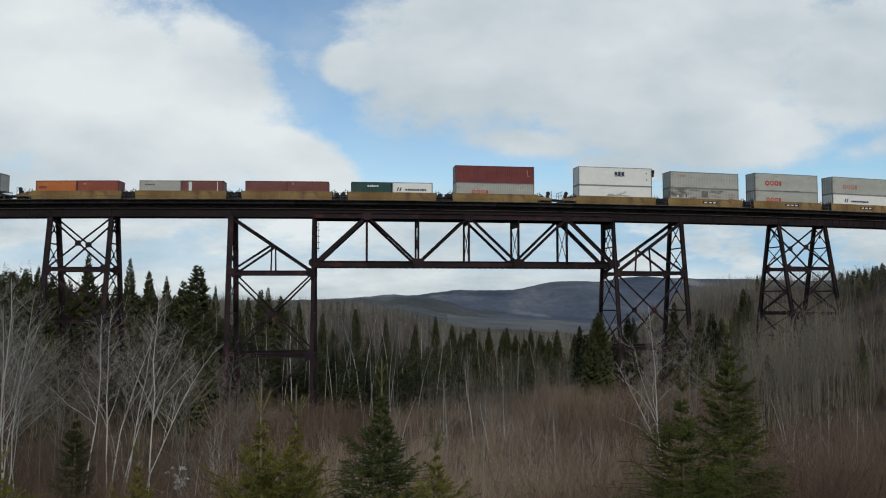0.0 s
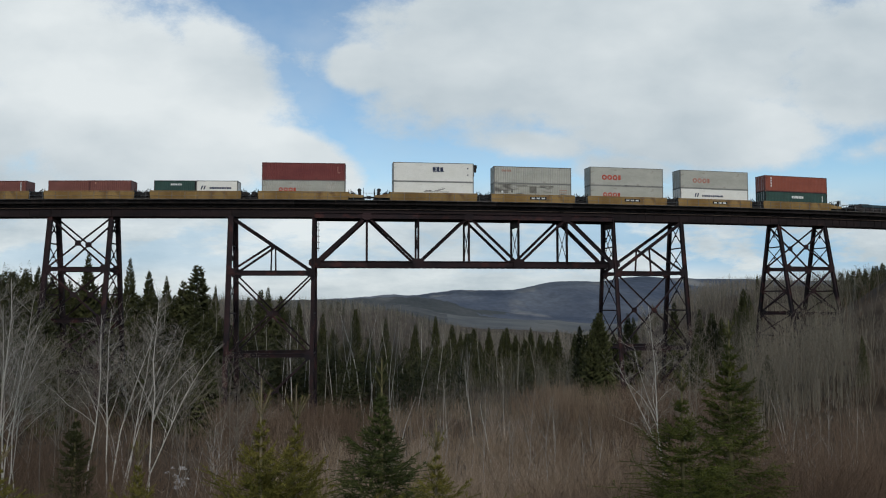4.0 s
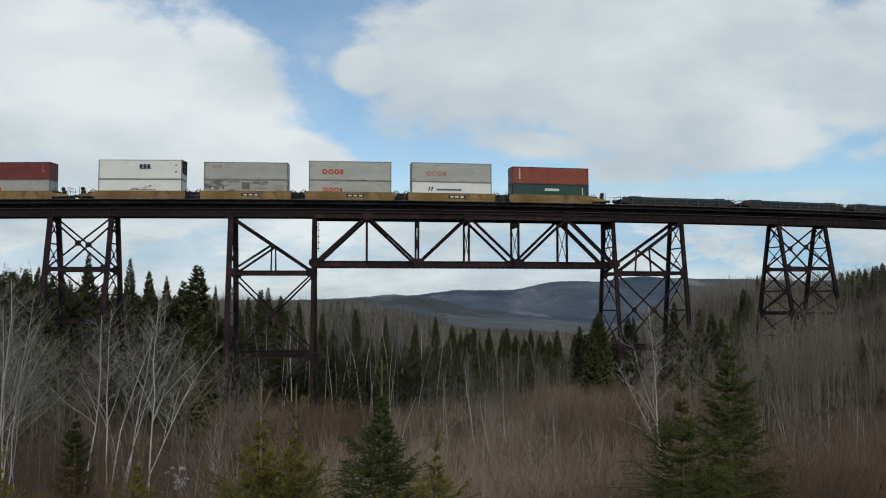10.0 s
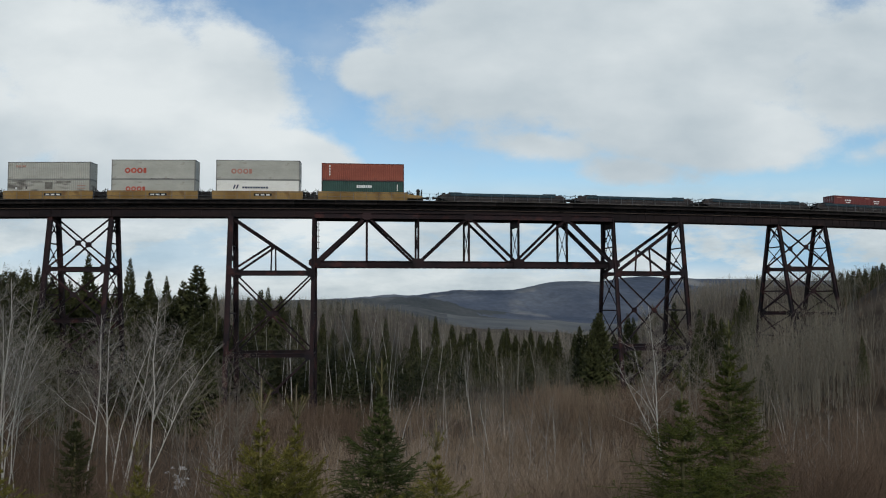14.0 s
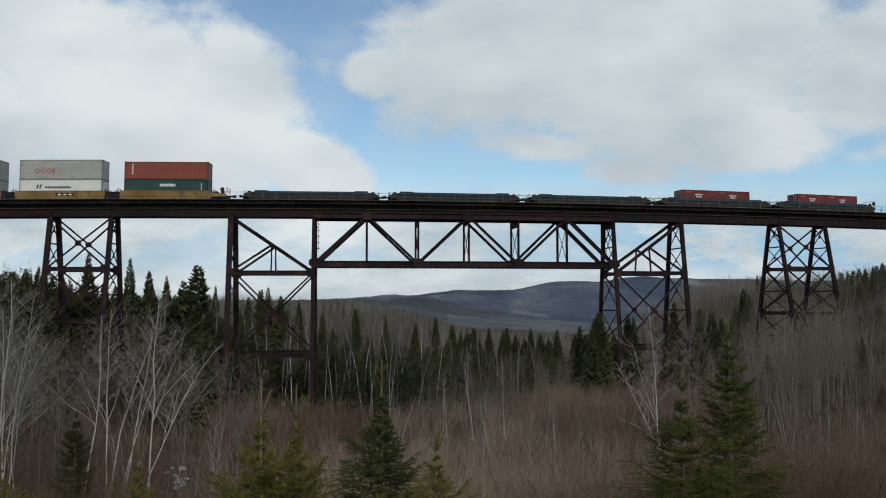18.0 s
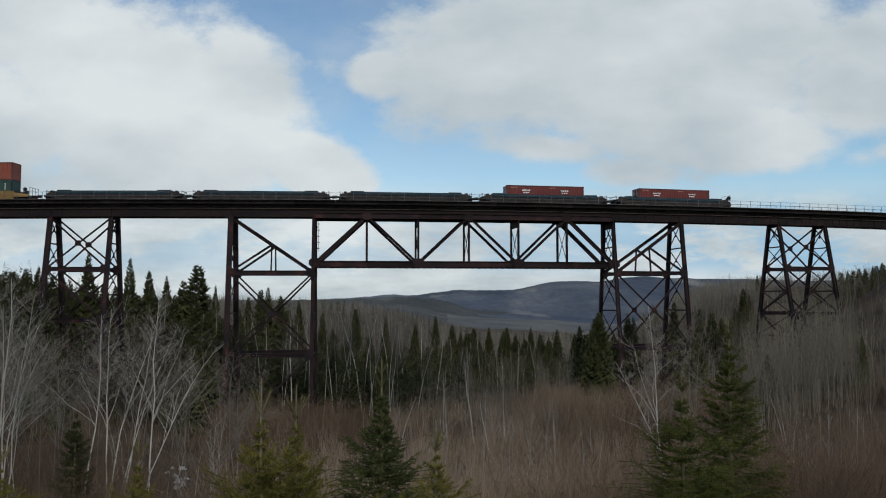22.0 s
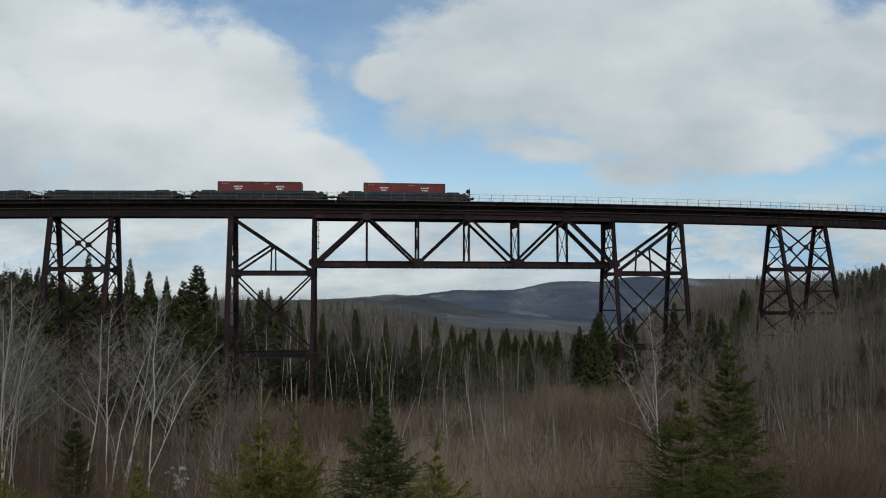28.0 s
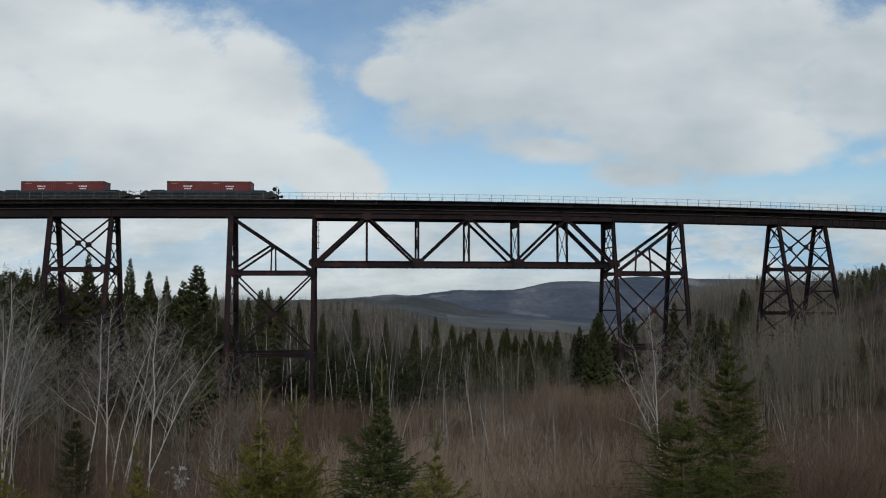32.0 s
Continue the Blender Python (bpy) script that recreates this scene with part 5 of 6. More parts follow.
# straight pale aspens between the dark spruces of the valley
for k, (px, py, y) in enumerate(((509, 540, 150), (592, 575, 146), (599, 565, 149), (617, 560, 147), (463, 545, 152), (473, 556, 156), (643, 545, 160), (667, 580, 165), (721, 575, 170), (771, 580, 172), (824, 600, 160), (829, 606, 161), (818, 612, 160), (575, 610, 140),
                                 (555, 560, 165), (532, 556, 166), (430, 560, 160), (447, 552, 165), (690, 562, 185), (745, 568, 190), (795, 588, 185), (852, 598, 190), (880, 606, 195), (914, 610, 200), (948, 602, 205), (540, 575, 141), (655, 600, 150), (705, 610, 155), (320, 520, 160), (285, 512, 165), (385, 520, 158), (402, 512, 168), (210, 520, 160))):
    x, top = at_view(px, py, y)
    z = ground_at(x, y) - 0.3
    k2 = (top - z) / 14.0
    place_tree("aspen", WHITE[k % 4], pose(x, y, z, 0, (k * 7) % 5 - 2, k * 71) @ Matrix.Diagonal((k2 * 0.55 + 0.15, k2 * 0.55 + 0.15, k2, 1)), "slender leafless aspen with a pale trunk", "tree", "aspens in the valley")

for x, y, top, v, turn, lean, white in (
        # beyond the bridge, in the gap of the valley
        (-18.0, 146, 36.5, 0, 20, 0, True), (-15.8, 150, 38.5, 1, 120, 1, True), (-13.9, 148, 39.0, 2, 220, 0, True), (-12.6, 152, 36.0, 5, 60, 2, False),
        (-26.6, 142, 35.5, 4, 10, 0, False), (-24.8, 140, 37.6, 2, 150, 1, True), (-22.6, 144, 36.8, 3, 250, 0, False),
        (-9.4, 150, 37.2, 4, 320, 0, False), (-4.6, 154, 34.2, 0, 200, 0, False), (4.2, 118, 32.4, 1, 80, 2, True), (0.4, 120, 30.6, 3, 10, 0, False),
        (8.8, 122, 31.8, 5, 100, 0, False), (-5.2, 100, 29.4, 2, 20, 3, True), (5.4, 96, 29.6, 0, 200, 0, True), (12.0, 92, 30.2, 4, 50, 0, False),
        (33.5, 82, 29.6, 3, 60, 0, False), (38.5, 96, 31.0, 1, 20, 0, False), (41.5, 86, 29.5, 5, 110, 0, False)):
    birch(x, y, top, v % 4 if white else v, turn, lean, white)


def conifer_lines(height, radius, seed, whorls, per, twigs, needles=0, droop=0.25, bare=0.06, power=0.82, crest=1.0):
    """Trunk line, branch lines and needle sprays of a spruce or fir."""
    g = np.random.default_rng(seed)
    trunk = [(np.array([[0, 0, 0], [0.01, 0, height * 0.5], [0, 0.01, height]]), np.array([height * 0.011 + 0.03, height * 0.007 + 0.015, 0.02]))]
    branches, sprays = [], []
    for i in range(whorls):
        f = bare + (0.985 * crest - bare) * (i + 0.3 * g.random()) / whorls
        ln0 = radius * (1 - f / crest) ** power * (0.92 + (0.2 if needles else 0.1) * math.sin(i * 2.4) * math.sin(i * 0.9)) + 0.04 * height / 10
        for j in range(per):
            az = j * 6.283 / per + i * 1.7 + g.normal() * 0.25
            ln = ln0 * (0.5 + 0.85 * g.random() if needles else 0.7 + 0.4 * g.random())
            rise = 0.75 * f - droop * (1 - f) + g.normal() * 0.08
            fj = f + (g.random() - 0.5) * (0.7 if needles else 3.2) / whorls * (1 - f) ** 0.3
            p0 = np.array([0, 0, fj * height])
            d = np.array([math.cos(az), math.sin(az), rise])
            tip = p0 + d * ln + np.array([0, 0, 0.10 * ln])
            mid = p0 + d * ln * 0.55 - np.array([0, 0, (0.10 if needles else 0.05) * ln])
            branches.append((np.array([p0, mid, tip]), np.array([0.014, 0.010, 0.004]) * (0.5 + height / 12)))
            for k in range(max(2, int(twigs * min(1.0, ln / (0.3 * radius)))) if needles else twigs):
                u = 0.22 + 0.78 * (k + g.random()) / twigs
                q = p0 + (mid - p0) * u / 0.55 if u < 0.55 else mid + (tip - mid) * (u - 0.55) / 0.45
                sgn = 1 if k % 2 else -1
                a2 = az + sgn * (0.65 + 0.35 * g.random())
                tl = ln * ((0.58 if needles else 0.46) - 0.3 * u) * (0.8 + 0.5 * g.random()) + 0.05
                e = q + np.array([math.cos(a2), math.sin(a2), rise * 0.7 - 0.08 + 0.12 * g.normal()]) * tl
                sprays.append((q, e))
            sprays.append((mid, tip + (tip - mid) * 0.08))
    if needles:
        # the last years' upright shoots round the bare leader
        span = height * (1 - crest)
        for f0, n0 in (((0.0, 5), (0.1, 2)) if crest < 0.86 else ((0.0, 5), (0.45, 3))):
            for k in range(n0):
                a = k * 6.283 / n0 + f0 * 4 + g.normal() * 0.3
                p = np.array([0, 0, height * crest + span * f0])
                e = p + np.array([math.cos(a) * 0.55, math.sin(a) * 0.55, 0.85]) * span * (0.5 + 0.35 * g.random() if crest < 0.86 else 0.4 + 0.15 * g.random())
                sprays += [(p, (p + e) / 2), ((p + e) / 2, e)] * 2
                trunk.append((np.array([p, (p + e) / 2, e]), np.array([0.02, 0.017, 0.012])))
        top = np.array([[0, 0, height * (crest + (1 - crest) * q)] for q in (-0.3, 0.35, 1.0)])
        sprays += [(top[0], top[1]), (top[1], top[2])]
    return trunk, branches, sprays


def conifer_meshes(name, height, radius, seed, whorls, per, twigs, mat, thick, needles=0, droop=0.25, bare=0.06, power=0.82, crest=1.0):
    trunk, branches, sprays = conifer_lines(height, radius, seed, whorls, per, twigs, needles, droop, bare, power, crest)
    g = np.random.default_rng(seed + 500)
    q, e = np.array([a for a, _ in sprays]), np.array([b for _, b in sprays])
    n = len(q)
    chunks = []
    # flat drooping sprays: a lozenge with a raised spine
    d = e - q
    ln = np.linalg.norm(d, axis=1, keepdims=True)
    side = np.cross(d, np.array([0, 0, 1.0]))
    side /= np.linalg.norm(side, axis=1, keepdims=True) + 1e-9
    wid = np.minimum(ln * 0.5, thick) * (0.7 + 0.6 * g.random((n, 1)))
    mid = q + d * 0.45
    sag = np.array([0, 0, 1.0]) * wid * 1.0
    if not needles:
        e = e - np.array([0, 0, 0.3]) * ln
    v = np.stack([q, mid - side * wid - sag, e, mid + side * wid - sag, mid + sag * 0.4], 1).reshape(-1, 3)
    i = np.arange(n)[:, None] * 5
    f = np.concatenate([i + np.array([[0, 1, 4]]), i + np.array([[1, 2, 4]]), i + np.array([[2, 3, 4]]), i + np.array([[3, 0, 4]])])
    if needles:
        # single needle tufts all round each twig instead of a lozenge
        t = g.random((n, needles, 1))
        base = q[:, None] + d[:, None] * t
        out = g.normal(size=(n, needles, 3))
        out -= (out * (d / ln)[:, None]).sum(-1, keepdims=True) * (d / ln)[:, None]
        out /= np.linalg.norm(out, axis=-1, keepdims=True) + 1e-9
        tip = base + out * (0.05 + 0.05 * g.random((n, needles, 1))) + (d / ln)[:, None] * 0.07
        wv = np.cross(out, (d / ln)[:, None]) * 0.013
        vv = np.stack([base - wv, base + wv, tip], 2).reshape(-1, 3)
        chunks.append((vv, np.arange(len(vv)).reshape(-1, 3)))
        chunks.append(strands(np.stack([q, e], 1), np.tile([[0.012, 0.006]], (n, 1)), 3))
    else:
        chunks.append((v, f))
    if needles:
        chunks.append(strands(np.array([b for b, _ in branches]), np.array([r for _, r in branches]), 3))
    crown = array_mesh(name + "_crown", chunks, mat)
    tr = array_mesh(name + "_trunk", [strands(np.array([p for p, _ in trunk]), np.array([r for _, r in trunk]), 6)], M_SHOOT if name == "pine" else M_FIRSHOOT if needles else M_BARK)
    return tr, crown


MID = [conifer_meshes("spruce", 14.0, 2.9 + 0.3 * (k % 3), 200 + k, 44, 9, 5, M_NEEDLE, 0.36, 0, 0.42, 0.03, (0.85, 0.75, 0.95, 0.7, 1.0)[k]) for k in range(5)]


FINE = [conifer_meshes("spruce", 14.0, 2.9 + 0.3 * (k % 3), 230 + k, 52, 10, 10, M_NEEDLE, 0.17, 0, 0.42, 0.03, (0.85, 0.75, 0.95)[k]) for k in range(3)]


def spruce(x, y, top, variant, turn, slim=1.0):
    z = ground_at(x, y) - 0.3
    k = (top - z) / 14.0
    m = pose(x, y, z, 0, 0, turn) @ Matrix.Diagonal((k * slim, k * slim, k, 1))
    place_tree("spruce", FINE[variant % 3] if y < 136 else MID[variant % 5], m, "dark green spruce with a pointed crown", "tree", "dark spruces in the valley")


for px, py, y, v, slim in (
        (3, 484, 165, 0, 1.4), (24, 480, 170, 3, 1.3), (45, 474, 168, 2, 1.2), (92, 486, 160, 4, 1.3), (112, 490, 155, 0, 1.3), (10, 492, 155, 1, 1.1), (32, 488, 160, 2, 1.0), (55, 486, 158, 0, 1.0), (80, 492, 148, 3, 1.1), (-12, 490, 150, 4, 1.1), (126, 500, 150, 2, 1.0), (142, 508, 160, 1, 1.0), (172, 503, 155, 0, 1.0),
        (230, 455, 168, 0, 0.8), (264, 478, 172, 1, 0.75), (295, 487, 176, 2, 0.8), (350, 468, 160, 3, 1.25), (382, 503, 170, 4, 0.7), (325, 495, 168, 1, 1.0),
        (68, 470, 158, 2, 1.0), (156, 445, 150, 0, 0.8), (20, 480, 170, 3, 1.2), (45, 500, 165, 4, 1.0), (110, 492, 165, 1, 1.1), (185, 495, 172, 2, 1.0), (205, 505, 160, 0, 1.2),
        (5, 505, 150, 1, 1.1), (90, 515, 150, 4, 1.2), (310, 520, 150, 2, 1.2), (345, 515, 148, 0, 1.2), (275, 520, 160, 3, 1.1), (245, 520, 156, 1, 1.2), (370, 530, 152, 4, 1.0),
        (440, 525, 178, 2, 0.9), (462, 512, 186, 3, 0.9), (475, 507, 190, 0, 0.8), (497, 522, 188, 1, 0.8), (530, 530, 180, 2, 0.7), (425, 545, 170, 4, 1.1), (510, 548, 172, 3, 1.1),
        (572, 552, 172, 0, 0.8), (590, 580, 165, 2, 1.1), (630, 545, 190, 1, 0.7), (655, 590, 178, 3, 0.9), (683, 560, 200, 4, 0.8), (612, 600, 170, 1, 1.1), (700, 612, 185, 0, 1.1),
        (735, 572, 210, 2, 0.85), (771, 558, 225, 3, 0.6), (722, 625, 190, 4, 1.1), (757, 612, 205, 0, 1.1), (800, 573, 235, 1, 0.85), (815, 585, 235, 2, 0.9), (838, 580, 245, 3, 1.0),
        (865, 577, 250, 4, 1.0), (890, 585, 255, 0, 0.9), (912, 592, 250, 1, 1.0), (935, 598, 252, 2, 1.0), (955, 590, 262, 3, 0.9), (785, 610, 215, 2, 1.2), (825, 615, 225, 0, 1.2), (860, 620, 228, 1, 1.2), (905, 622, 232, 3, 1.2), (945, 625, 236, 4, 1.1),
        (1025, 575, 160, 0, 0.9), (1052, 562, 150, 1, 0.85), (1036, 590, 152, 3, 1.0), (1068, 600, 156, 4, 0.9), (1110, 553, 160, 2, 0.9), (1120, 560, 150, 0, 0.8), (1085, 590, 150, 1, 0.9),
        (1192, 530, 152, 4, 0.9), (1490, 482, 205, 0, 1.1), (1510, 478, 205, 1, 1.2), (1531, 474, 200, 2, 1.2), (1551, 470, 205, 3, 1.2), (1566, 468, 200, 4, 1.2), (1474, 496, 200, 1, 1.0), (1542, 488, 190, 0, 1.2), (1520, 498, 190, 3, 1.1), (1236, 545, 170, 0, 0.9), (1258, 552, 168, 1, 1.0), (1315, 510, 215, 3, 0.9), (1325, 520, 210, 4, 1.0), (1340, 485, 260, 2, 0.7), (1300, 545, 190, 0, 1.0), (1275, 560, 175, 2, 1.0),
        (1500, 480, 230, 0, 0.9), (1520, 475, 235, 1, 1.0), (1545, 470, 240, 2, 1.0), (1562, 465, 235, 3, 1.0), (1480, 490, 225, 4, 0.8), (1535, 490, 220, 0, 1.1), (1555, 492, 215, 2, 1.2), (1442, 520, 200, 1, 0.7),
        (1355, 626, 117, 0, 1.25), (1522, 592, 119, 2, 0.7), (1230, 590, 120, 1, 0.9), (1060, 552, 121, 1, 0.95), (1046, 580, 119, 0, 0.95),
        (82, 545, 118, 1, 1.2), (96, 590, 108, 2, 1.0), (345, 540, 126, 3, 1.1), (362, 556, 119, 0, 1.0), (330, 578, 121, 2, 1.1), (225, 545, 158, 1, 1.3), (195, 555, 156, 4, 1.3), (285, 550, 146, 0, 1.3),
        (255, 556, 152, 3, 1.3), (18, 535, 142, 2, 1.3), (45, 552, 138, 4, 1.2), (130, 552, 158, 0, 1.3), (160, 556, 160, 1, 1.3), (60, 575, 116, 3, 1.0), (420, 590, 150, 1, 1.2), (395, 560, 152, 2, 1.2)):
    x, z = at_view(px, py, y)
    spruce(x, y, z, v, (px * 37) % 360, slim)

# the row of pointed tops along the valley floor
for k in range(22):
    px, y = 790 + 10.2 * k + 9 * rng.normal(), 215 + 34 * rng.random()
    x, z = at_view(px, 592 + 8 * rng.normal(), y)
    spruce(x, y, z, k, k * 53, 0.9 + 0.5 * rng.random())

NEAR = {"fir": conifer_meshes("fir", 7.0, 2.75, 301, 24, 7, 14, M_NEEDLE_NEAR, 0.05, 15, 0.18, 0.05, 1.2, 0.88),
        "fir_broad": conifer_meshes("fir_broad", 7.0, 3.7, 304, 18, 7, 15, M_NEEDLE_OLIVE, 0.05, 15, 0.16, 0.05, 1.15, 0.90),
        "fir_slim": conifer_meshes("fir_slim", 8.0, 2.25, 302, 24, 6, 14, M_NEEDLE_OLIVE, 0.05, 15, 0.2, 0.05, 1.0, 0.92),
        "pine": conifer_meshes("pine", 5.5, 2.7, 303, 18, 5, 13, M_NEEDLE_LIGHT, 0.05, 12, -0.5, 0.05, 1.2, 0.84),
        "spruce": conifer_meshes("young_spruce", 7.0, 1.75, 305, 26, 7, 12, M_NEEDLE, 0.05, 13, 0.3, 0.05, 0.8, 0.96)}
for name, px, py, y, key, base, slim, label in (
        ("fir_tree", 676, 634, 26, "fir", 7.0, 1.0, "green young fir with a bare candle top"), ("fir_tree", 1287, 566, 34, "fir_slim", 8.0, 1.0, "tall green fir above the brush"),
        ("fir_tree", 1203, 655, 30, "fir_broad", 7.0, 1.0, "green fir with broad low boughs"), ("pine_tree", 772, 742, 22, "pine", 5.5, 1.0, "small yellow-green pine in the brush"),
        ("pine_tree", 466, 668, 24, "pine", 5.5, 0.85, "yellow-green pine with a long bare leader"), ("pine_tree", 527, 680, 25, "pine", 5.5, 0.8, "yellow-green pine with a long bare leader"), ("spruce", 141, 728, 46, "spruce", 7.0, 0.85, "dark young spruce standing among bare birches"), ("pine_tree", 8, 768, 20, "pine", 5.5, 1.1, "bushy yellow-green young pine in the brush"),
        ("pine_tree", 252, 762, 23, "pine", 5.5, 0.8, "bushy yellow-green young pine in the brush"), ("pine_tree", 560, 800, 27, "pine", 5.5, 0.7, "low yellow-green pine among bare shrubs")):
    x, z = at_view(px, py, y)
    foot = ground_at(x, y) - 0.2
    k = (z - foot) / base
    place_tree(name, NEAR[key], pose(x, y, foot, 0, 0, px) @ Matrix.Diagonal((k * slim, k * slim, k, 1)), label, "tree", "young conifers before the camera")


def scatter_trees(name, spots, variants, mat, label):
    """Many bare trees baked into one mesh: spots (x, y, height, variant, turn)."""
    chunks = []
    for x, y, h, v, turn in spots:
        vv, ff = variants[int(v)]
        c, s = math.cos(turn), math.sin(turn)
        k = h / 12.0
        p = np.empty_like(vv)
        p[:, 0] = (vv[:, 0] * c - vv[:, 1] * s) * k + x
        p[:, 1] = (vv[:, 0] * s + vv[:, 1] * c) * k + y
        p[:, 2] = vv[:, 2] * k + ground_at(x, y) - 0.3
        chunks.append((p, ff))
    ob = new(name, array_mesh(name, chunks, mat))
    return tagged(ob, label, "woods", kind="stuff")


def merged(chunks):
    k, vs, fs = 0, [], []
    for v, f in chunks:
        vs.append(v)
        fs.append(np.asarray(f) + k)
        k += len(v)
    return np.concatenate(vs), np.concatenate(fs)


FAR_BARE = []
for k in range(6):
    tr, br, fi = bare_tree(12.0, 0.06, 600 + k, spread=0.30, limbs=15, first=0.3, twigs=4, fan=(0.7, 0.9))
    br = [(p[[0, 2, 4]], r[[0, 2, 4]]) for p, r in br]
    fi = [(p[[0, 2]], r[[0, 2]] * 1.15) for p, r in fi]
    tr = [(p[[0, 3, 7]], r[[0, 3, 7]]) for p, r in tr]
    FAR_BARE.append(merged([strands(np.array([p for p, _ in g]), np.array([r for _, r in g]), 3) for g in (tr, br, fi)]))

spots = []


def fill(n, x0, x1, y0, y1, h0, h1):
    for _ in range(n):
        y = y0 + (y1 - y0) * rng.random()
        t = x0 + (x1 - x0) * rng.random()
        x = (t - 784) / 1500 * y
        h = h0 + (h1 - h0) * rng.random()
        if t < 1130 and y > 235:
            # the crest of the near ridge comes down into the valley
            h = min(h, 40 + (535 - np.interp(t, [330, 560, 640, 720, 790, 860, 1130], [520, 527, 533, 549, 568, 582, 584]) + 3 * rng.normal()) / 1500 * y - ground_at(x, y))
        if t > 1215:
            # the wood on the right-hand slope keeps below the bridge deck
            h = min(h, 40 + (37 + 0.085 * (t - 1237) + 4 * rng.normal() + (0 if y > 150 else -45)) / 1500 * y - ground_at(x, y))
        if h > 4:
            spots.append((x, y, h, rng.integers(0, 6), rng.random() * 6.28))


fill(760, 1220, 1640, 140, 290, 8, 12)
fill(360, 1255, 1640, 106, 136, 5, 8)
fill(250, 1320, 1500, 112, 129, 9, 14.5)
fill(90, -40, 560, 140, 230, 9, 13)
fill(30, 60, 420, 126, 152, 9, 13)
fill(110, 560, 1080, 150, 230, 8, 12)
fill(50, 560, 1010, 136, 165, 7, 10)
fill(90, 790, 1010, 150, 215, 7, 11)
fill(190, 770, 1060, 116, 148, 5, 9)
fill(200, 1000, 1300, 150, 300, 8, 12)
scatter_trees("bare_woods", spots, FAR_BARE, M_WOODS, "grey leafless hardwood forest on the valley sides")

SLIGHT = []
for k in range(5):
    tr, br, fi = bare_tree(12.0, 0.13, 700 + k, spread=0.34, limbs=11, first=0.28, twigs=1)
    tr, br, fi = ([(p[[0, -1]], r[[0, -1]] * w) for p, r in g] for g, w in ((tr, 1.0), (br, 1.9), (fi, 2.6)))
    SLIGHT.append(merged([strands(np.array([p for p, _ in g]), np.array([r for _, r in g]), 3) for g in (tr, br, fi)]))
spots = []
fill(1200, 330, 1080, 270, 640, 9, 14)
fill(700, 540, 1120, 420, 900, 9, 14)
fill(420, 1000, 1640, 250, 420, 9, 13)
fill(420, 1190, 1400, 240, 380, 9, 13)
fill(350, -60, 420, 200, 330, 9, 14)
spots = [(x, y, h, v % 5, t) for x, y, h, v, t in spots]
scatter_trees("bare_woods", spots, SLIGHT, M_RIDGEWOOD, "grey leafless forest on the ridges beyond")

THIN = []
for k in range(4):
    _, _, sprays = conifer_lines(12.0, 2.3, 800 + k, 17, 6, 2, 0, 0.35, 0.03, 0.8)
    q, e = np.array([a for a, _ in sprays]), np.array([b for _, b in sprays])
    d = e - q
    side = np.cross(d, np.array([0, 0, 1.0]))
    side /= np.linalg.norm(side, axis=1, keepdims=True) + 1e-9
    wid = np.linalg.norm(d, axis=1, keepdims=True) * 0.42
    mid = q + d * 0.4
    low = np.array([0, 0, 1.0]) * wid * 0.5
    v = np.stack([q, mid - side * wid - low, e, mid + side * wid - low], 1).reshape(-1, 3)
    i = np.arange(len(q))[:, None] * 4
    THIN.append((v, np.concatenate([i + np.array([[0, 1, 2]]), i + np.array([[0, 2, 3]])])))
spots = []
fill(190, -60, 400, 138, 205, 8, 12)
fill(90, -60, 300, 118, 142, 7, 12)
fill(70, -60, 150, 150, 200, 11, 15)
fill(40, 400, 540, 168, 215, 9, 12)
fill(130, 395, 640, 134, 170, 8, 13)
fill(60, 400, 560, 150, 200, 7, 11)
fill(210, 560, 820, 150, 215, 7, 12)
fill(110, 780, 1010, 180, 265, 6, 10)
fill(18, 1010, 1110, 150, 185, 8, 11)
fill(60, 1180, 1340, 150, 220, 6, 10)
fill(70, 1440, 1640, 205, 260, 8, 12)
fill(260, 330, 1640, 300, 700, 8, 13)
spots = [(x, y, h, v % 4, t) for x, y, h, v, t in spots]
scatter_trees("spruce_woods", spots, THIN, M_NEEDLE, "dark spruce forest between the bare trees")


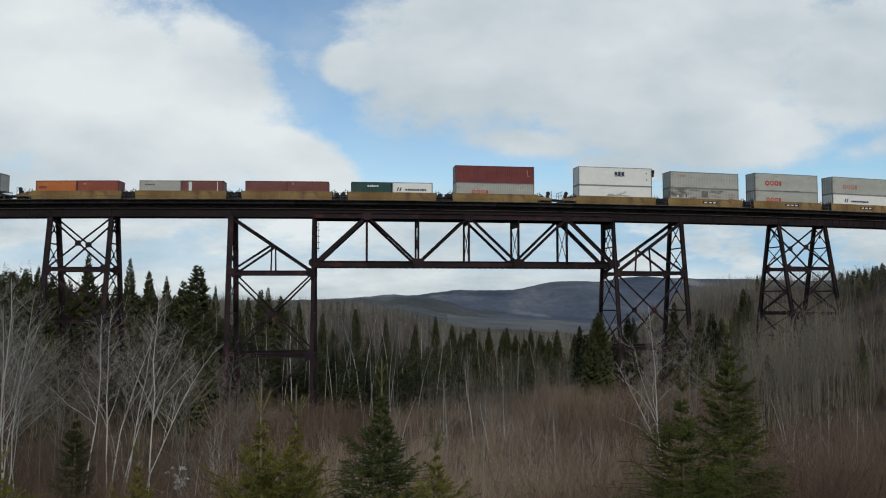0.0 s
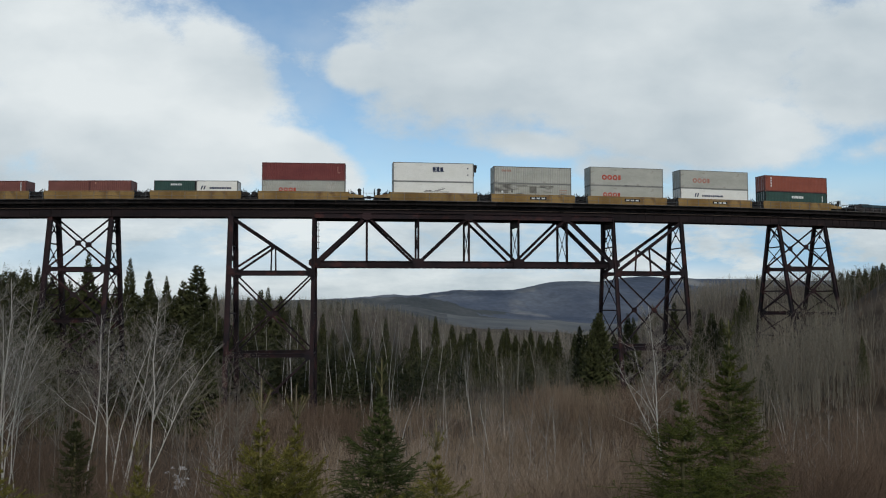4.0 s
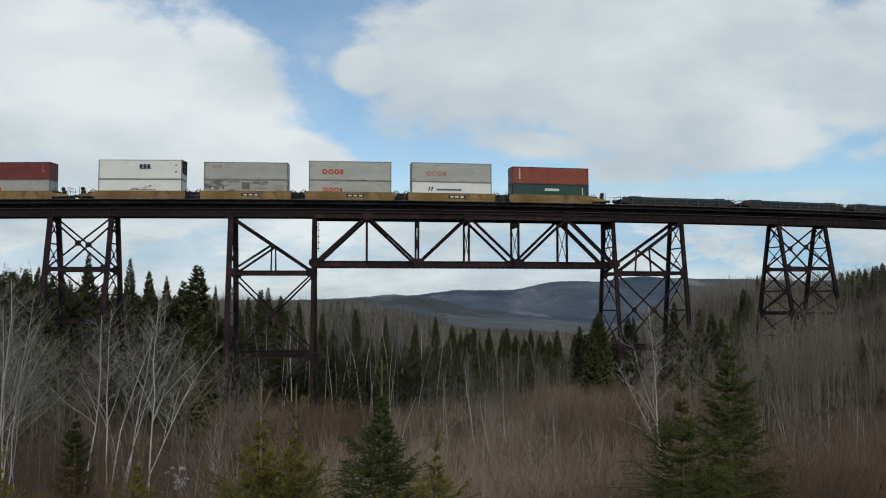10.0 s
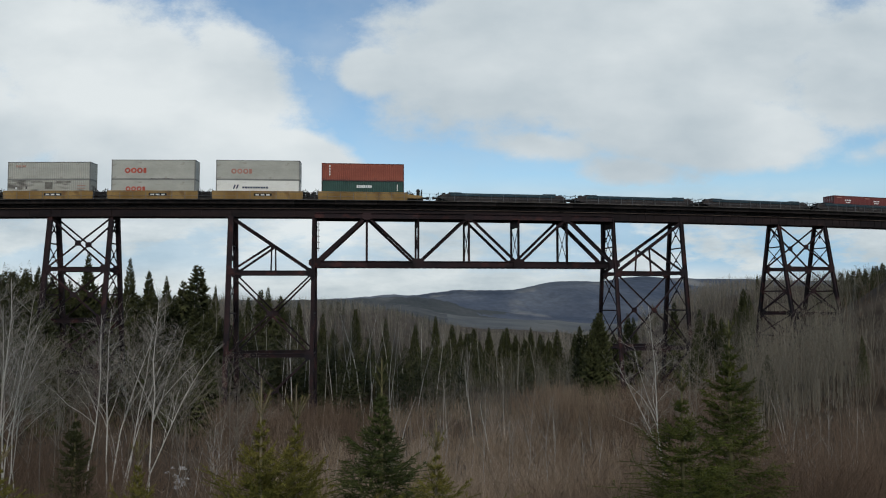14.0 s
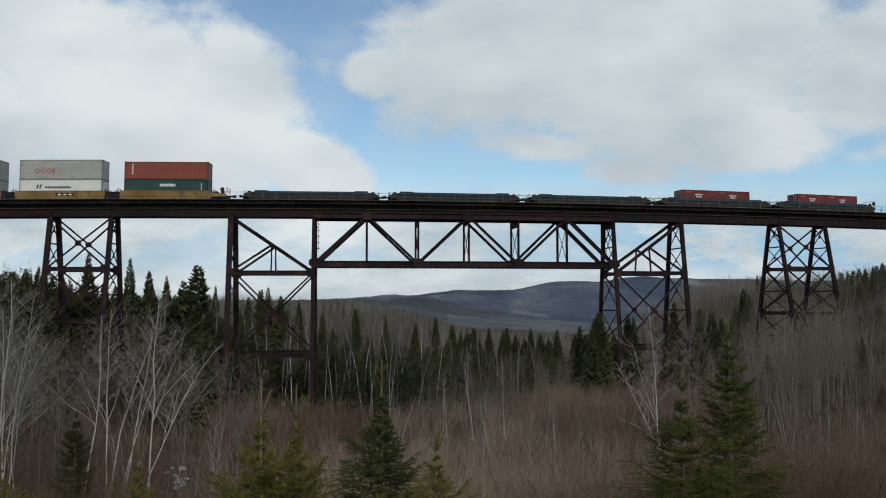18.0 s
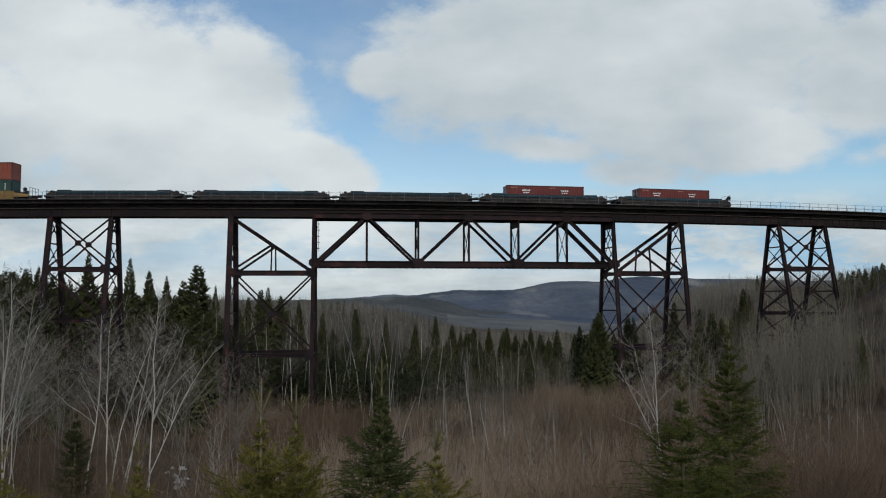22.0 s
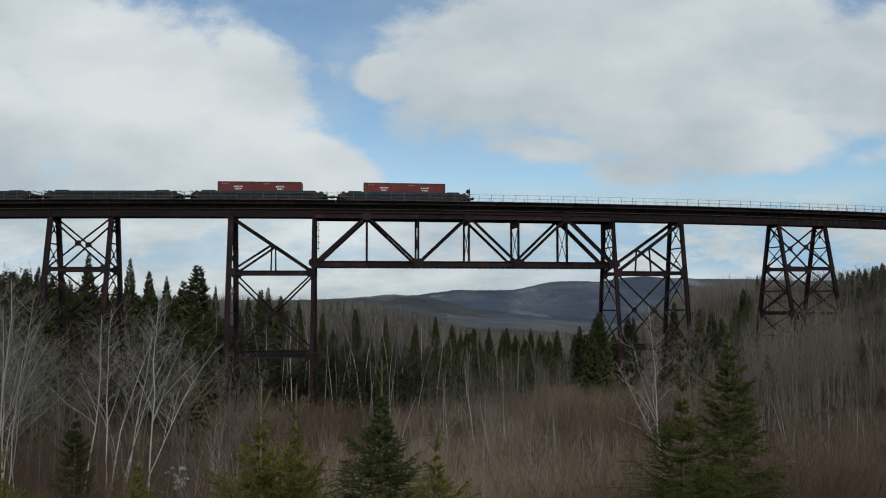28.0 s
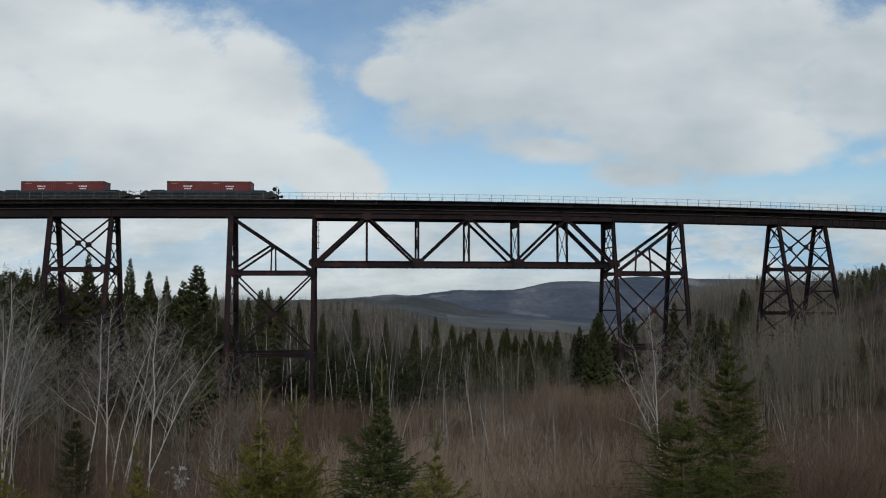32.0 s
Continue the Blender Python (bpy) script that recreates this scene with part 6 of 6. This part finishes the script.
def build_brush():
    """Leafless shrubs that fill the valley floor, tan in the middle, darker and redder to both sides."""
    clumps, each = 5200, 9
    cy = 34 + 136 * rng.random(clumps) ** 1.2
    cx = (rng.random(clumps) * 1.16 - 0.58) * cy * 1.04
    cp = cx / cy * 1500 + 784
    keep = ((cp > 400) | (rng.random(clumps) < 0.6)) & ~((cp > 283) & (cp < 348) & (cy < 98) & (rng.random(clumps) < 0.8)) & ~((cp > 1235) & (cy > 98) & (rng.random(clumps) < 0.7))
    cx, cy, cp = cx[keep], cy[keep], cp[keep]
    patch = np.sin(cx * 0.21 + 2 * np.sin(cy * 0.11)) + np.sin(cy * 0.17 + cx * 0.09)
    ctall = (2.9 + 0.55 * patch + 1.5 * rng.random(len(cx))) * np.where(rng.random(len(cx)) > 0.9, 1.4, 1.0)
    # the shrubs stand taller towards the foot of the right-hand slope
    ctall = ctall + 2.6 * smooth(900, 1080, cp) * (1 - smooth(1330, 1450, cp)) * smooth(80, 105, cy)
    # belts of tall alders before the feet of the two middle towers
    many = 900
    ap, ay = np.where(rng.random(many) < 0.66, 955 + 330 * rng.random(many), 390 + 240 * rng.random(many)), 98 + 24 * rng.random(many)
    ax = (ap - 784) / 1500 * ay
    rise = (40 - (np.where(ap > 800, 664, 714) - 535) / 1500 * ay + 6 / 1500 * ay * rng.normal(size=many)) - ground_height(ax, ay)
    ok = rise > 3.0
    cx, cy, cp = np.append(cx, ax[ok]), np.append(cy, ay[ok]), np.append(cp, ap[ok])
    ctall = np.append(ctall, np.minimum(rise[ok], 8.5) * 1.08)
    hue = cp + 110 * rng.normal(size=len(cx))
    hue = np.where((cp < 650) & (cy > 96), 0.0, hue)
    x, y, px, tall, side = (np.repeat(a, each) for a in (cx, cy, cp, ctall, hue))
    n = len(x)
    ang = rng.random(n) * 6.283
    out = 0.22 * np.sqrt(rng.random(n))
    x, y = x + np.cos(ang) * out * 1.6, y + np.sin(ang) * out * 1.6
    tall = tall * (0.62 + 0.4 * rng.random(n))
    z = ground_height(x, y) - 0.1
    lean = np.stack([np.cos(ang), np.sin(ang)], 1) * out[:, None] * 1.9 + rng.normal(size=(n, 2)) * 0.10
    base = np.stack([x, y, z], 1)
    mid = base + np.stack([lean[:, 0] * tall * 0.42, lean[:, 1] * tall * 0.42, tall * 0.5], 1) + rng.normal(size=(n, 3)) * 0.07
    tip = base + np.stack([lean[:, 0] * tall, lean[:, 1] * tall, tall], 1) + rng.normal(size=(n, 3)) * 0.14
    thick = 0.005 + 0.007 * rng.random(n) + 0.00012 * y
    near = y < 75
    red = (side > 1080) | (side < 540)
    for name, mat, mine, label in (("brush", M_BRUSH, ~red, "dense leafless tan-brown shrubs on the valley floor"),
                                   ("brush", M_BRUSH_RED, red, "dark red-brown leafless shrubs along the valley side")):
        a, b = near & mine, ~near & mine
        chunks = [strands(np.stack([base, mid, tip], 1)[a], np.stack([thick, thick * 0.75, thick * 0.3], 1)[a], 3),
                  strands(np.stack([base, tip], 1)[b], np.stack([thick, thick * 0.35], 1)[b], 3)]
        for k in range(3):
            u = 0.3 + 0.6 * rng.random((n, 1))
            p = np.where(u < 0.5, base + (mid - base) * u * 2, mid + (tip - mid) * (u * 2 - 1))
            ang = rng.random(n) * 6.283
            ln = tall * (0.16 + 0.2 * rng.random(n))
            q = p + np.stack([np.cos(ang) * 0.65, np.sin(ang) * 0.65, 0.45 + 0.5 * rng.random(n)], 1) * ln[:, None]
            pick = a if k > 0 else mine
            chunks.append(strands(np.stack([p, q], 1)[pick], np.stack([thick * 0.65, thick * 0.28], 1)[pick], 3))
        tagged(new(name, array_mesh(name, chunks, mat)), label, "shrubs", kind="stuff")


build_brush()

# pale saplings standing over the brush
SAPLINGS = []
for k in range(5):
    tr, br, fi = bare_tree(12.0, 0.085, 900 + k, spread=0.26, limbs=12, first=0.35, twigs=2, fan=(0.9, 0.8))
    SAPLINGS.append(merged([strands(np.array([p for p, _ in g]), np.array([r for _, r in g]) * w, 3) for g, w in ((tr, 1.0), (br, 1.3), (fi, 1.3))]))
spots = []
fill(60, 420, 1060, 60, 118, 4, 6.5)
fill(40, 1060, 1568, 60, 115, 4, 6)
fill(14, 0, 420, 50, 110, 4, 7)
spots = [(x, y, h, v % 5, t) for x, y, h, v, t in spots]
scatter_trees("saplings", spots, SAPLINGS, M_SAPLING, "thin pale birch saplings among the brush")


def snow_patch(x, y, size, seed):
    """A low lump of old snow with a ragged rim, melted into humps."""
    g = np.random.default_rng(seed)
    rings, spokes = 5, 14
    rim = size * (0.75 + 0.4 * g.random(spokes))
    m = Mesh()
    verts = [(x, y, ground_at(x, y) + 0.7 * size)]
    for k in range(1, rings + 1):
        for j in range(spokes):
            a, q = j * 2 * math.pi / spokes, k / rings
            px, py = x + math.cos(a) * rim[j] * q, y + math.sin(a) * rim[j] * q
            verts.append((px, py, ground_at(px, py) + 0.7 * size * (1 - q ** 2) * (0.7 + 0.6 * g.random()) - (0.05 if k == rings else 0)))
    faces = [(0, 1 + j, 1 + (j + 1) % spokes) for j in range(spokes)]
    for k in range(rings - 1):
        a = 1 + k * spokes
        faces += [(a + j, a + spokes + j, a + spokes + (j + 1) % spokes, a + (j + 1) % spokes) for j in range(spokes)]
    m.add(verts, faces)
    tagged(new("snow_patch", m.mesh("snow_patch", M_SNOW)), "greyish lump of old snow lying among bare brush", "snow", "snow patches")


for px, y, size, seed in ((329, 95, 0.5, 1), (317, 89, 0.4, 2), (304, 91, 0.35, 3), (325, 85, 0.6, 4), (337, 88, 0.3, 5), (319, 81, 0.4, 6), (331, 83, 0.35, 7), (312, 95, 0.3, 8)):
    snow_patch((px - 784) / 1500 * y, y, size, seed)


# ---- what moves ----


def motions():
    for t, s, z in TRAIN:
        walk(t, [(float(k), line_pose(s - SPEED * k, z)) for k in range(33)])
    walk(clouds, [(0.0, pose(-55, -75, 40)), (16.0, pose(0, 0, 40)), (32.0, pose(55, 75, 40))])


motions()
